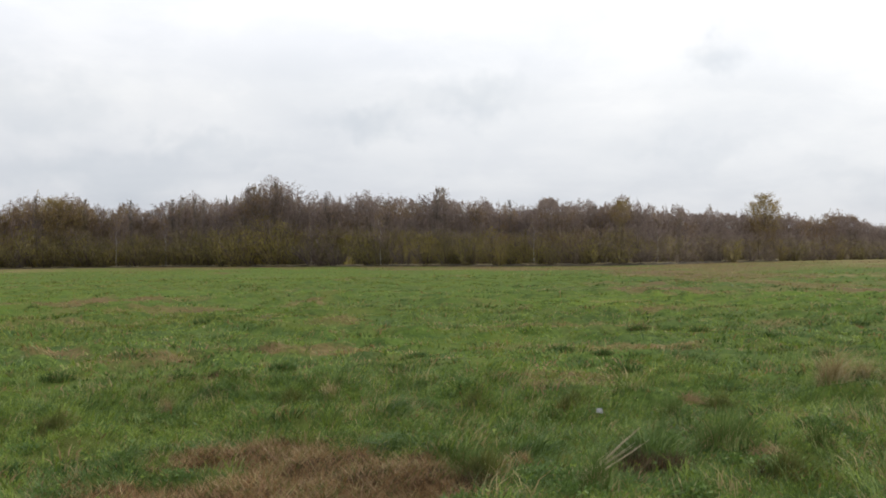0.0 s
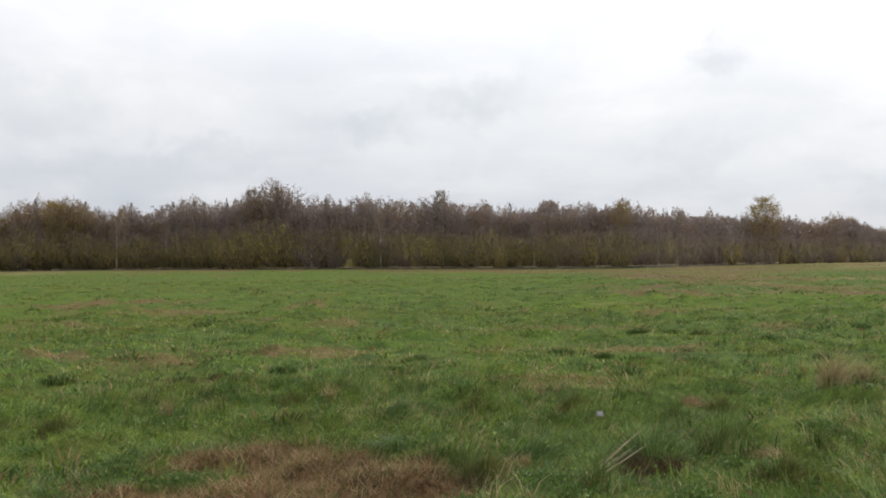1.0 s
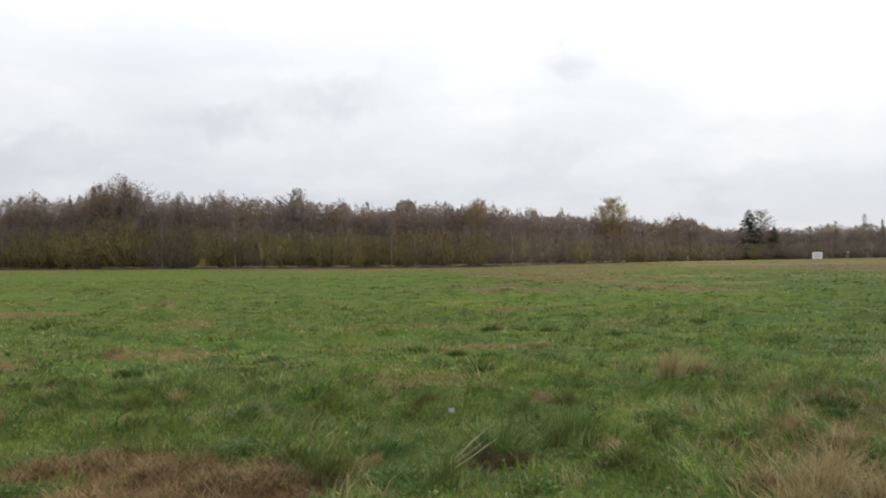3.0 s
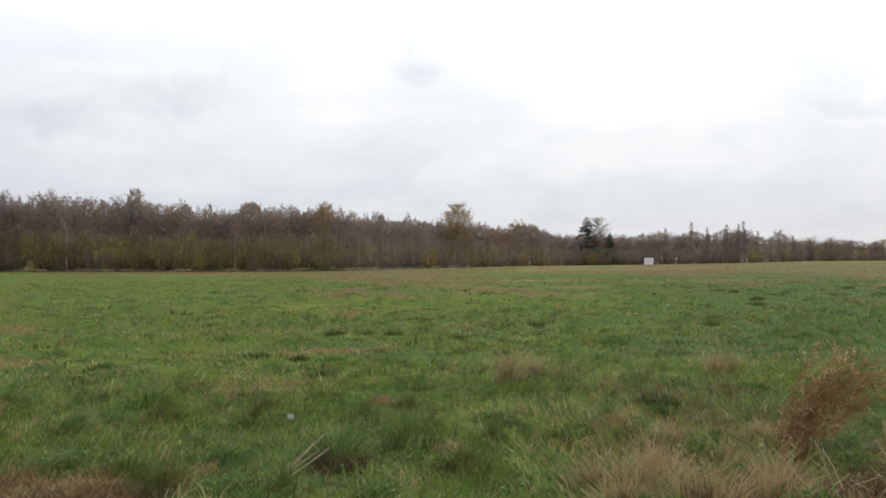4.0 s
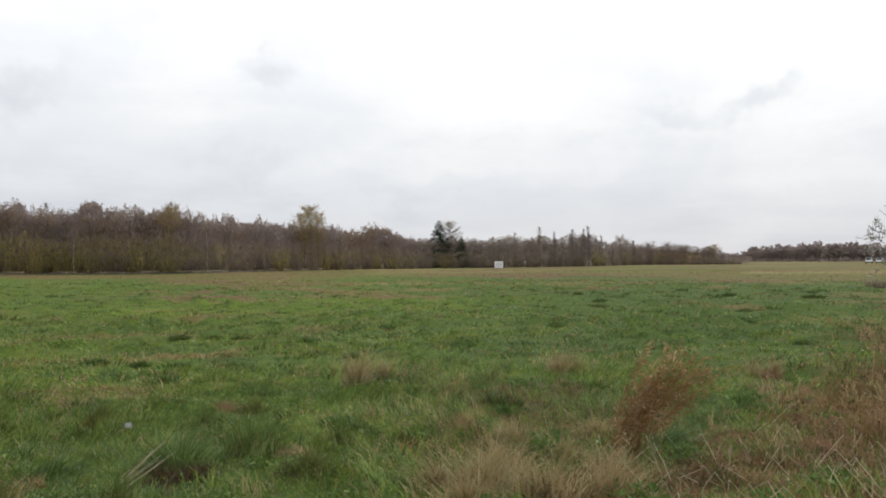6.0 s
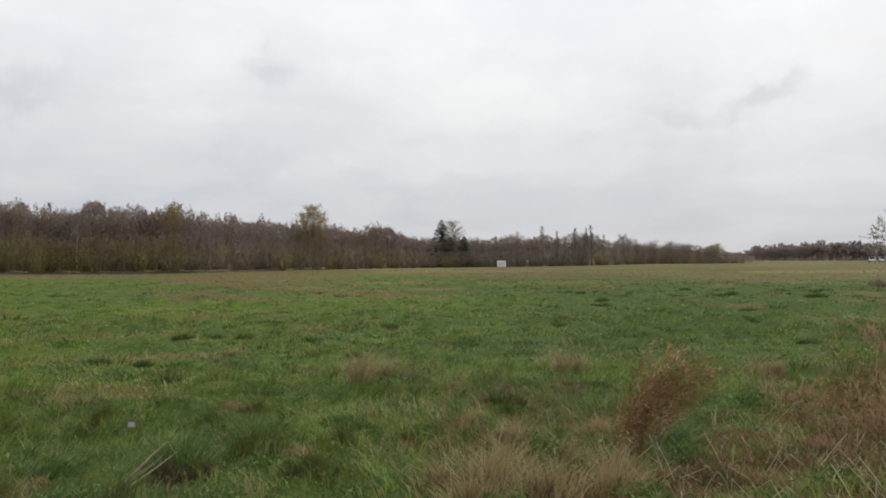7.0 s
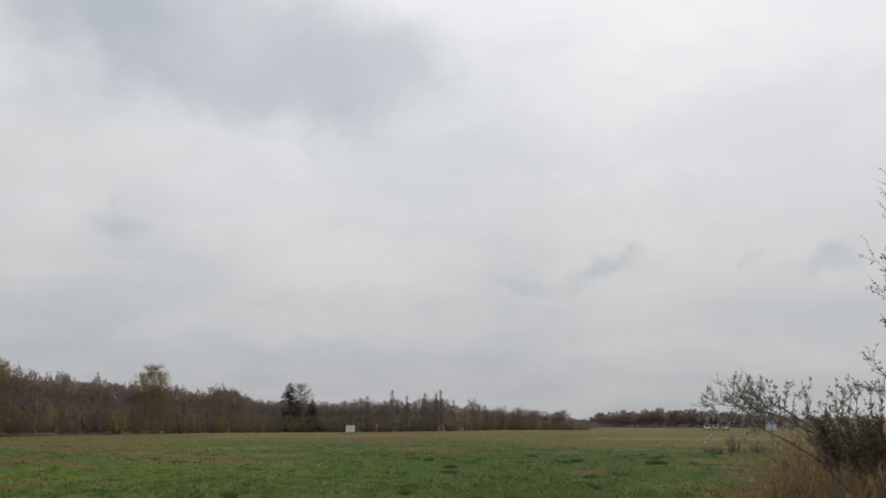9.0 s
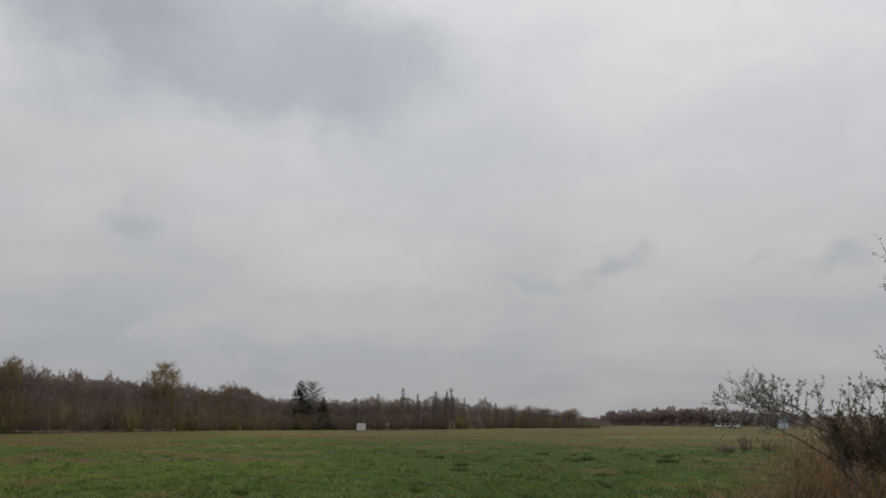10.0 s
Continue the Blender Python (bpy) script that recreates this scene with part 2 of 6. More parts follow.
def turf():
    """The sward's ground: mottled greens at four scales, giving way to straw where the "dry" share of the plan says so."""
    m = bpy.data.materials.new("field_turf")
    m.use_nodes = True
    N = Nodes(m.node_tree)
    p = m.node_tree.nodes["Principled BSDF"]
    co = N.add("ShaderNodeTexCoord").outputs["Object"]
    n1, n2, n3, n4 = (N.noise(co, q, 5.0, 0.65).outputs[0] for q in (9.0, 1.7, 0.45, 0.09))
    # Greens darker than the blades: shade between tufts is put into the colour.
    green = N.ramp(N.rng(n1, 0.3, 0.7), [(0.0, (0.040, 0.060, 0.015)), (0.5, (0.075, 0.115, 0.023)), (1.0, (0.125, 0.170, 0.040))])
    green = N.mix(N.rng(n2, 0.5, 0.66, 0.0, 0.8), green, (0.036, 0.058, 0.016))
    green = N.mix(N.rng(n3, 0.48, 0.64, 0.0, 0.6), green, (0.125, 0.130, 0.036))
    green = N.mix(N.rng(n4, 0.45, 0.62, 0.0, 0.4), green, (0.085, 0.145, 0.016))
    n6 = N.noise(co, 0.8, 5.0, 0.65).outputs[0]
    green = N.mix(N.rng(n6, 0.52, 0.66, 0.0, 0.75), green, (0.036, 0.066, 0.018))
    tan = N.ramp(N.rng(n1, 0.3, 0.7), [(0.0, (0.088, 0.062, 0.025)), (0.5, (0.150, 0.110, 0.044)), (1.0, (0.225, 0.168, 0.076))])
    tan = N.mix(N.rng(n2, 0.45, 0.66, 0.0, 0.6), tan, (0.095, 0.105, 0.028))
    tan = N.mix(N.rng(n3, 0.5, 0.63, 0.0, 0.6), tan, (0.090, 0.060, 0.030))
    tan = N.mix(N.rng(n4, 0.48, 0.62, 0.0, 0.55), tan, (0.120, 0.118, 0.034))
    n5 = N.noise(co, 0.045, 4.0, 0.6).outputs[0]
    tan = N.mix(N.rng(n5, 0.50, 0.57, 0.0, 0.8), tan, (0.098, 0.125, 0.026))
    tan = N.mix(N.rng(n5, 0.47, 0.40, 0.0, 0.75), tan, (0.125, 0.082, 0.044))
    n7 = N.noise(co, 0.021, 5.0, 0.65).outputs[0]
    tan = N.mix(N.rng(n7, 0.52, 0.58, 0.0, 0.6), tan, (0.235, 0.182, 0.086))
    at_ = N.add("ShaderNodeAttribute")
    at_.attribute_name = "dry"
    rag = N.math("ADD", at_.outputs["Fac"], N.math("MULTIPLY", N.math("SUBTRACT", n2, 0.5), 0.9))
    lime_ = N.add("ShaderNodeAttribute")
    lime_.attribute_name = "lime"
    green = N.mix(N.math("MULTIPLY", lime_.outputs["Fac"], N.rng(n2, 0.62, 0.4)), green, (0.130, 0.180, 0.022))
    rank_ = N.add("ShaderNodeAttribute")
    rank_.attribute_name = "rank"
    green = N.mix(N.math("MULTIPLY", rank_.outputs["Fac"], N.rng(n2, 0.66, 0.4, 0.1, 0.75)), green, (0.048, 0.082, 0.019))
    hay_ = N.add("ShaderNodeAttribute")
    hay_.attribute_name = "hay"
    brown = N.ramp(N.rng(n1, 0.3, 0.7), [(0.0, (0.055, 0.032, 0.015)), (0.6, (0.115, 0.070, 0.034)), (1.0, (0.19, 0.125, 0.065))])
    N.link(N.mix(hay_.outputs["Fac"], N.mix(N.rng(rag, 0.3, 0.62), green, tan), brown), p.inputs["Base Color"])
    p.inputs["Roughness"].default_value, p.inputs["Specular IOR Level"].default_value = 0.95, 0.05
    b = N.add("ShaderNodeBump")
    b.inputs["Strength"].default_value, b.inputs["Distance"].default_value = 0.8, 0.05
    N.link(N.noise(co, 7.0, 6.0, 0.7).outputs[0], b.inputs["Height"])
    N.link(b.outputs[0], p.inputs["Normal"])
    return m


SOIL = turf()
THICKET = material("brown_thicket", [(0.0, (0.240, 0.192, 0.160)), (0.5, (0.282, 0.227, 0.184)), (1.0, (0.330, 0.264, 0.211))], 0.9, 1.0, 0.25, island=True, through=0.35)
# Earth made dark enough to stand for the shadow in a ditch.
BANK = material("shadow_dark_earth", [(0.0, (0.026, 0.021, 0.013)), (0.6, (0.058, 0.046, 0.029)), (1.0, (0.117, 0.091, 0.052))], 0.95, 0.8, 0.3, 0.8, 6.0)
BARK = material("grey_brown_bark", [(0.0, (0.050, 0.039, 0.034)), (0.6, (0.092, 0.074, 0.064)), (1.0, (0.150, 0.126, 0.110))], 0.9, 5.0, 0.2, 0.5, 25.0, obj_random=0.2)
BIRCH = material("birch_bark", [(0.0, (0.06, 0.055, 0.05)), (0.38, (0.42, 0.40, 0.37)), (1.0, (0.74, 0.72, 0.68))], 0.75, 2.2, 0.12, 0.3, 20.0)
TWIG = material("purple_brown_twigs", [(0.0, (0.190, 0.149, 0.142)), (0.5, (0.237, 0.186, 0.174)), (1.0, (0.295, 0.232, 0.214))], 0.85, 1.0, 0.2, island=True, through=0.25, obj_random=0.15)
TWIG_GREY = material("pale_grey_twigs", [(0.0, (0.15, 0.128, 0.118)), (0.5, (0.205, 0.180, 0.165)), (1.0, (0.28, 0.25, 0.225))], 0.85, 1.0, 0.2, island=True, through=0.35, obj_random=0.2)
LEAF_BROWN = material("brown_autumn_leaves", [(0.0, (0.170, 0.120, 0.074)), (0.5, (0.210, 0.146, 0.087)), (1.0, (0.270, 0.184, 0.100))], 0.7, 1.0, 0.25, island=True, through=0.45, obj_random=0.25)
LEAF_DULL = material("dull_withered_leaves", [(0.0, (0.180, 0.146, 0.104)), (0.5, (0.214, 0.172, 0.122)), (1.0, (0.256, 0.203, 0.139))], 0.8, 1.0, 0.22, island=True, through=0.45, obj_random=0.2)
LEAF_OLIVE = material("olive_autumn_leaves", [(0.0, (0.208, 0.180, 0.066)), (0.5, (0.256, 0.221, 0.079)), (1.0, (0.320, 0.268, 0.096))], 0.7, 1.0, 0.25, island=True, through=0.45, obj_random=0.28)
LEAF_GOLD = material("golden_autumn_leaves", [(0.0, (0.209, 0.149, 0.055)), (0.5, (0.286, 0.209, 0.077)), (1.0, (0.385, 0.292, 0.121))], 0.7, 1.0, 0.25, island=True, through=0.45, obj_random=0.2)
NEEDLE = material("dark_spruce_needles", [(0.0, (0.012, 0.022, 0.012)), (0.5, (0.025, 0.045, 0.022)), (1.0, (0.05, 0.075, 0.035))], 0.75, 1.0, 0.2, island=True)
# Paled towards grey-purple: the haze over these far woods is in the colour.
FAR_WOOD = material("haze_paled_woods", [(0.0, (0.32, 0.262, 0.248)), (0.5, (0.36, 0.294, 0.274)), (1.0, (0.40, 0.326, 0.298))], 0.9, 1.0, 0.2, island=True, through=0.35)
# The near-white stops of both leaf ramps paint in sky reflections.
BUSH_LEAF = material("willow_leaves", [(0.0, (0.040, 0.044, 0.020)), (0.38, (0.085, 0.088, 0.045)), (0.62, (0.26, 0.25, 0.18)), (1.0, (0.66, 0.65, 0.58))], 0.4, 1.0, 0.2, island=True, through=0.5, spec=0.6)
SHEEN_LEAF = material("sky_sheen_willow_leaves", [(0.0, (0.06, 0.06, 0.035)), (0.3, (0.20, 0.20, 0.15)), (0.5, (0.50, 0.50, 0.44)), (1.0, (0.70, 0.69, 0.64))], 0.4, 1.0, 0.2, island=True, through=0.5, spec=0.6)
BUSH_BARK = material("willow_bark", [(0.0, (0.085, 0.066, 0.052)), (0.6, (0.175, 0.142, 0.12)), (1.0, (0.31, 0.27, 0.235))], 0.8, 9.0, 0.2, 0.3, 40.0)
WHITE = material("weathered_white_paint", [(0.0, (0.70, 0.70, 0.67)), (0.5, (0.80, 0.80, 0.78)), (1.0, (0.86, 0.86, 0.85))], 0.5, 2.5, 0.06, 0.1, 30.0)
VAN_PAINT = material("dull_white_vehicle_paint", [(0.0, (0.42, 0.42, 0.42)), (0.5, (0.52, 0.52, 0.52)), (1.0, (0.60, 0.60, 0.60))], 0.35, 1.2, 0.1)
FADED = material("faded_print", [(0.0, (0.42, 0.43, 0.44)), (1.0, (0.55, 0.56, 0.57))], 0.6, 3.0, 0.08)
BLUE = material("blue_sign_film", [(0.0, (0.12, 0.20, 0.36)), (1.0, (0.18, 0.27, 0.44))], 0.4, 2.0, 0.1)
PALE_BLUE = material("pale_blue_sign_film", [(0.0, (0.42, 0.50, 0.58)), (1.0, (0.60, 0.66, 0.72))], 0.4, 2.0, 0.1)
METAL = material("galvanised_steel", [(0.0, (0.30, 0.31, 0.32)), (1.0, (0.48, 0.49, 0.50))], 0.45, 6.0, 0.1, 0.1, 60.0)
WOOD = material("weathered_post_wood", [(0.0, (0.09, 0.07, 0.05)), (1.0, (0.22, 0.18, 0.14))], 0.85, 8.0, 0.15, 0.4, 40.0)
DARK_FRAME = material("dark_painted_frame", [(0.0, (0.018, 0.018, 0.019)), (1.0, (0.045, 0.044, 0.043))], 0.6, 5.0, 0.15, 0.2, 30.0)
GLASS_DARK = material("dark_vehicle_glass", [(0.0, (0.015, 0.017, 0.02)), (1.0, (0.03, 0.034, 0.04))], 0.08, 1.0, 0.1, spec=0.6)
RUBBER = material("tyre_rubber", [(0.0, (0.012, 0.012, 0.012)), (1.0, (0.03, 0.03, 0.03))], 0.8, 8.0, 0.1)
PAPER = material("soiled_white_scrap", [(0.0, (0.22, 0.22, 0.22)), (0.5, (0.36, 0.36, 0.36)), (1.0, (0.52, 0.52, 0.52))], 0.6, 14.0, 0.1)

# ---------------------------------------------------------------- helpers for shapes
rng = np.random.default_rng(7)


def smooth(e0, e1, v):
    t = np.clip((v - e0) / (e1 - e0), 0, 1)
    return t * t * (3 - 2 * t)


def patchy(x, y, size, seed=0):
    """Smooth value noise, 0 to 1, over the plan."""
    u, v = np.asarray(x, float) / size + 37.3 * seed, np.asarray(y, float) / size - 11.7 * seed
    i, j = np.floor(u), np.floor(v)
    fu, fv = u - i, v - j
    fu, fv = fu * fu * (3 - 2 * fu), fv * fv * (3 - 2 * fv)

    def h(a, b):
        s = np.sin(a * 127.1 + b * 311.7 + seed * 74.7) * 43758.5453
        return s - np.floor(s)
    return (h(i, j) * (1 - fu) + h(i + 1, j) * fu) * (1 - fv) + (h(i, j + 1) * (1 - fu) + h(i + 1, j + 1) * fu) * fv


def ground_z(x, y):
    """The field's relief: hummocks of a hand's height near the path, broad swells further off."""
    d = np.hypot(x, y)
    near = 1 - smooth(45, 95, d)
    knob = smooth(0.42, 0.92, patchy(x, y, 0.7, 3)) * 0.17 * smooth(0.25, 0.6, patchy(x, y, 2.7, 6)) + 0.05 * patchy(x, y, 0.3, 7)
    clods = 0.10 * hay(x, y) * smooth(0.35, 0.75, patchy(x, y, 0.45, 9)) - 0.05 * hay(x, y)
    return near * (knob * (1 - 0.6 * hay(x, y)) + clods + 0.12 * (patchy(x, y, 1.5, 8) - 0.5) + 0.13 * (patchy(x, y, 5.0, 4) - 0.5) - 0.07) + 0.25 * (patchy(x, y, 38.0, 5) - 0.5) * smooth(20, 60, d) * (1 - smooth(110, 160, d))


def mesh_arrays(name, v, tris, mats, idx=None):
    """A triangle mesh from arrays of places and corners."""
    me = bpy.data.meshes.new(name)
    v, tris = np.ascontiguousarray(v, np.float32), np.ascontiguousarray(tris, np.int32)
    me.vertices.add(len(v))
    me.vertices.foreach_set("co", v.ravel())
    me.loops.add(tris.size)
    me.loops.foreach_set("vertex_index", tris.ravel())
    me.polygons.add(len(tris))
    me.polygons.foreach_set("loop_start", np.arange(0, tris.size, 3, dtype=np.int32))
    for m in mats: me.materials.append(m)
    if idx is not None: me.polygons.foreach_set("material_index", np.ascontiguousarray(idx, np.int32))
    me.update(calc_edges=True)
    return me


def blade_arrays(x, y, z, h, w, to, lean, face=None):
    """Blades of grass: each a bent, tapering ribbon of three triangles. to: heading of its lean, lean: reach of the tip over its height."""
    n = len(x)
    face = rng.uniform(0, math.pi, n) if face is None else face
    wx, wy = np.cos(face) * w / 2, np.sin(face) * w / 2
    lx, ly = np.cos(to) * lean * h, np.sin(to) * lean * h
    drop = np.sqrt(np.clip(1 - (lean * 0.75) ** 2, 0.06, 1))
    v = np.empty((n, 5, 3))
    v[:, 0] = np.stack([x - wx, y - wy, z - 0.01], 1)
    v[:, 1] = np.stack([x + wx, y + wy, z - 0.01], 1)
    v[:, 2] = np.stack([x - wx * 0.8 + lx * 0.32, y - wy * 0.8 + ly * 0.32, z + h * 0.6 * drop], 1)
    v[:, 3] = np.stack([x + wx * 0.8 + lx * 0.32, y + wy * 0.8 + ly * 0.32, z + h * 0.6 * drop], 1)
    v[:, 4] = np.stack([x + lx, y + ly, z + h * drop], 1)
    t = np.array([[0, 1, 3], [0, 3, 2], [2, 3, 4]])
    return v.reshape(-1, 3), (np.arange(n)[:, None, None] * 5 + t[None]).reshape(-1, 3)


def spike_arrays(x, y, z, h, w, to, lean):
    """Single leaning triangles, for tufts too far off to show a bend."""
    n = len(x)
    face = rng.uniform(0, math.pi, n)
    wx, wy = np.cos(face) * w / 2, np.sin(face) * w / 2
    v = np.empty((n, 3, 3))
    v[:, 0] = np.stack([x - wx, y - wy, z - 0.01], 1)
    v[:, 1] = np.stack([x + wx, y + wy, z - 0.01], 1)
    v[:, 2] = np.stack([x + np.cos(to) * lean * h, y + np.sin(to) * lean * h, z + h], 1)
    return v.reshape(-1, 3), np.arange(n * 3).reshape(-1, 3)


class Shape:
    """Collects tubes and small leaves into one mesh."""

    def __init__(self):
        self.v, self.f = [], []

    def tube(self, pts, radii, n=5):
        k = len(self.v)
        for i, p in enumerate(pts):
            d = (pts[min(i + 1, len(pts) - 1)] - pts[max(i - 1, 0)]).normalized()
            a = d.cross(Vector((0.3, 0.9, 0.1))).normalized()
            b = d.cross(a)
            for s in range(n):
                t = 2 * math.pi * s / n
                self.v.append(p + (a * math.cos(t) + b * math.sin(t)) * radii[i])
        for i in range(len(pts) - 1):
            for s in range(n):
                q = k + i * n
                self.f.append((q + s, q + (s + 1) % n, q + n + (s + 1) % n, q + n + s))
        self.f.append(tuple(k + (len(pts) - 1) * n + s for s in range(n)))

    def leaf(self, p, size):
        a, b = rand_dir() * size * 0.6, rand_dir() * size * 0.6
        k = len(self.v)
        self.v += [p + a, p - a * 0.5 + b, p - a * 0.5 - b]
        self.f.append((k, k + 1, k + 2))

    def twig(self, p, way, length, width):
        s = way.cross(rand_dir()).normalized() * width / 2
        k = len(self.v)
        self.v += [p - s, p + s, p + way * length]
        self.f.append((k, k + 1, k + 2))

    def lance(self, p, way, length, width):
        """A pointed leaf of two triangles, folded along its middle."""
        s = way.cross(rand_dir()).normalized() * width / 2
        n = way.cross(s).normalized() * width * 0.25
        k = len(self.v)
        self.v += [p, p + way * length * 0.5 + s + n, p + way * length, p + way * length * 0.5 - s + n]
        self.f += [(k, k + 1, k + 2), (k, k + 2, k + 3)]

    def mesh(self, name, mat):
        me = bpy.data.meshes.new(name)
        me.from_pydata([tuple(p) for p in self.v], [], self.f)
        me.materials.append(mat)
        me.update()
        return me


def rand_dir():
    z, a = random.uniform(-1, 1), random.uniform(0, 2 * math.pi)
    r = math.sqrt(1 - z * z)
    return Vector((r * math.cos(a), r * math.sin(a), z))


def part(name, shape, mat, parent, label=""):
    ob = new(name, shape.mesh(name, mat) if isinstance(shape, Shape) else shape)
    ob.parent = parent
    return tagged(ob, label)


def bevelled(x0, y0, z0, x1, y1, z1, edge):
    bm = bmesh.new()
    bmesh.ops.create_cube(bm, size=1)
    bmesh.ops.scale(bm, vec=(x1 - x0, y1 - y0, z1 - z0), verts=bm.verts)
    bmesh.ops.translate(bm, vec=((x0 + x1) / 2, (y0 + y1) / 2, (z0 + z1) / 2), verts=bm.verts)
    bmesh.ops.bevel(bm, geom=bm.edges[:], offset=edge, segments=2, affect="EDGES")
    return bm


def bm_mesh(name, bm, mat):
    me = bpy.data.meshes.new(name)
    bm.to_mesh(me)
    bm.free()
    me.materials.append(mat)
    return me


def at(az, d, z=0.0):
    a = radians(az)
    return Vector((-d * math.sin(a), d * math.cos(a), z))


# the field's far edge: azimuth and distance
EDGE_AZ = [-80, -60, -52, -48, -44, -40, -36, -33, -30, -25, -20, -16, -13, -8, -2, 4, 11, 17, 25, 45]
EDGE_D = [560, 480, 394, 330, 300, 285, 225, 206, 193, 178, 158, 143, 128, 124, 131, 145, 166, 190, 197, 200]


def edge(az):
    return np.interp(az, EDGE_AZ, EDGE_D)


def azimuth(x, y):
    return np.degrees(np.arctan2(-x, y))


# ---------------------------------------------------------------- grass
def dry_share(x, y):
    """How much of the sward is dry at a place, 0 to 1; patches, the far side's fallow and the verge."""
    az, d = azimuth(x, y), np.hypot(x, y)
    s = 0.085 - 0.03 * smooth(-30, -42, az) + 0.44 * smooth(0.52, 0.82, patchy(x, y, 2.2, 11)) * smooth(0.3, 0.6, patchy(x, y, 9.0, 12)) + 0.12 * smooth(0.6, 0.9, patchy(x, y, 0.8, 13))
    s = s + 0.75 * np.exp(-(((x + 14.5) / 5.0) ** 2 + ((y - 35.5) / 2.4) ** 2))
    s = s + 0.16 * np.exp(-(((x + 3.6) / 2.6) ** 2 + ((y - 16.5) / 1.6) ** 2))
    start = np.interp(az, [-70, -52, -40, -28, -19, -14, -10, -4, 4, 14, 40], [62, 70, 72, 72, 74, 80, 92, 112, 128, 160, 176])
    rag = 62 * (patchy(x, y, 19.0, 14) - 0.5) + 30 * (patchy(x, y, 6.0, 15) - 0.5)
    s = s + 0.85 * smooth(-26, 24, d - start + rag) * (0.55 + 0.45 * smooth(0.25, 0.6, patchy(x, y, 16.0, 16)))
    s = s + 0.9 * smooth(-7, -2, d - edge(az))
    return np.clip(s, 0, 0.97)


def lush(x, y):
    """The strip of bright young growth before the fallow, and the lighter left half of the field."""
    az, d = azimuth(x, y), np.hypot(x, y)
    band = smooth(26, 31, d) * (1 - smooth(36, 44, d)) * smooth(-36, -26, az) * (1 - smooth(-12, -2, az))
    return np.clip(band + 0.42 * smooth(22, 50, d) * smooth(-14, 0, az), 0, 1) * (0.4 + 0.6 * smooth(0.3, 0.6, patchy(x, y, 9.0, 65)))


def hay(x, y):
    """The patch of flattened brown hay beside the path."""
    e = np.sqrt(((x + 1.2) / 1.58) ** 2 + ((y - 6.6) / 1.75) ** 2) + 1.1 * np.exp(-((x + 2.05) / 0.5) ** 2 - ((y - 7.25 - 0.2 * (x + 2.05)) / 0.17) ** 2)
    return 1 - smooth(0.86, 1.08, e + 0.55 * (patchy(x, y, 0.65, 21) - 0.5) + 0.35 * (patchy(x, y, 0.25, 22) - 0.5))


def verge(x, y):
    """The rank, dry strip on the right, 0 to 1."""
    x, y = x - 0.09, y + 0.05
    az, d = azimuth(x, y), np.hypot(x, y)
    lim = np.interp(d, [4, 6.4, 8, 9.5, 11, 13, 16, 20, 46, 60], [-22, -28, -39.5, -44.2, -47.8, -50.6, -53.2, -54.6, -56.0, -61])
    return smooth(-3.2, 3.2, (lim - az) + 7.0 * (patchy(x, y, 0.9, 31) - 0.5)) * (1 - smooth(42, 60, d))


# ---------------------------------------------------------------- ground
radius = np.concatenate([[0.0], np.geomspace(1.2, 3.8, 7), np.geomspace(4.0, 40.0, 165), np.geomspace(40.8, 3200, 95)])
ang = np.radians(np.concatenate([np.linspace(18, 127, 500, endpoint=False), np.linspace(127, 378, 80, endpoint=False)]))
RINGS, SPOKES = len(radius) - 1, len(ang)
rr, aa = np.meshgrid(radius[1:], ang, indexing="ij")
gx, gy = (rr * np.cos(aa)).ravel(), (rr * np.sin(aa)).ravel()
gv = np.vstack([[0, 0, float(ground_z(np.array([0.0]), np.array([0.0]))[0])], np.stack([gx, gy, ground_z(gx, gy)], 1)])
tri = []
for s in range(SPOKES):
    tri.append((0, 1 + s, 1 + (s + 1) % SPOKES))
i, s = np.meshgrid(np.arange(RINGS - 1), np.arange(SPOKES), indexing="ij")
a0, a1 = 1 + i * SPOKES + s, 1 + i * SPOKES + (s + 1) % SPOKES
quad = np.concatenate([np.stack([a0, a0 + SPOKES, a1 + SPOKES], -1).reshape(-1, 3), np.stack([a0, a1 + SPOKES, a1], -1).reshape(-1, 3)])
ground_me = mesh_arrays("ground", gv, np.vstack([np.array(tri), quad]), [SOIL])
ground_me.polygons.foreach_set("use_smooth", np.ones(len(ground_me.polygons), bool))
mark = ground_me.attributes.new("dry", "FLOAT", "POINT")
mark.data.foreach_set("value", np.clip(dry_share(gv[:, 0], gv[:, 1]) + 0.75 * verge(gv[:, 0], gv[:, 1]), 0, 1).astype(np.float32))
mark = ground_me.attributes.new("hay", "FLOAT", "POINT")
mark.data.foreach_set("value", np.maximum(hay(gv[:, 0], gv[:, 1]), 0.75 * verge(gv[:, 0], gv[:, 1])).astype(np.float32))
mark = ground_me.attributes.new("lime", "FLOAT", "POINT")
mark.data.foreach_set("value", lush(gv[:, 0], gv[:, 1]).astype(np.float32))
mark = ground_me.attributes.new("rank", "FLOAT", "POINT")
mark.data.foreach_set("value", smooth(-24, -40, azimuth(gv[:, 0], gv[:, 1])).astype(np.float32))
tagged(new("ground", ground_me), "gently uneven grassy field soil reaching the horizon", "ground", kind="structure")

FAN = (33.0, -68.0)


def fan(n, d0, d1, span=FAN):
    az = radians(span[1]) + rng.random(n) * radians(span[0] - span[1])
    d = np.sqrt(d0 * d0 + rng.random(n) * (d1 * d1 - d0 * d0))
    return -d * np.sin(az), d * np.cos(az)


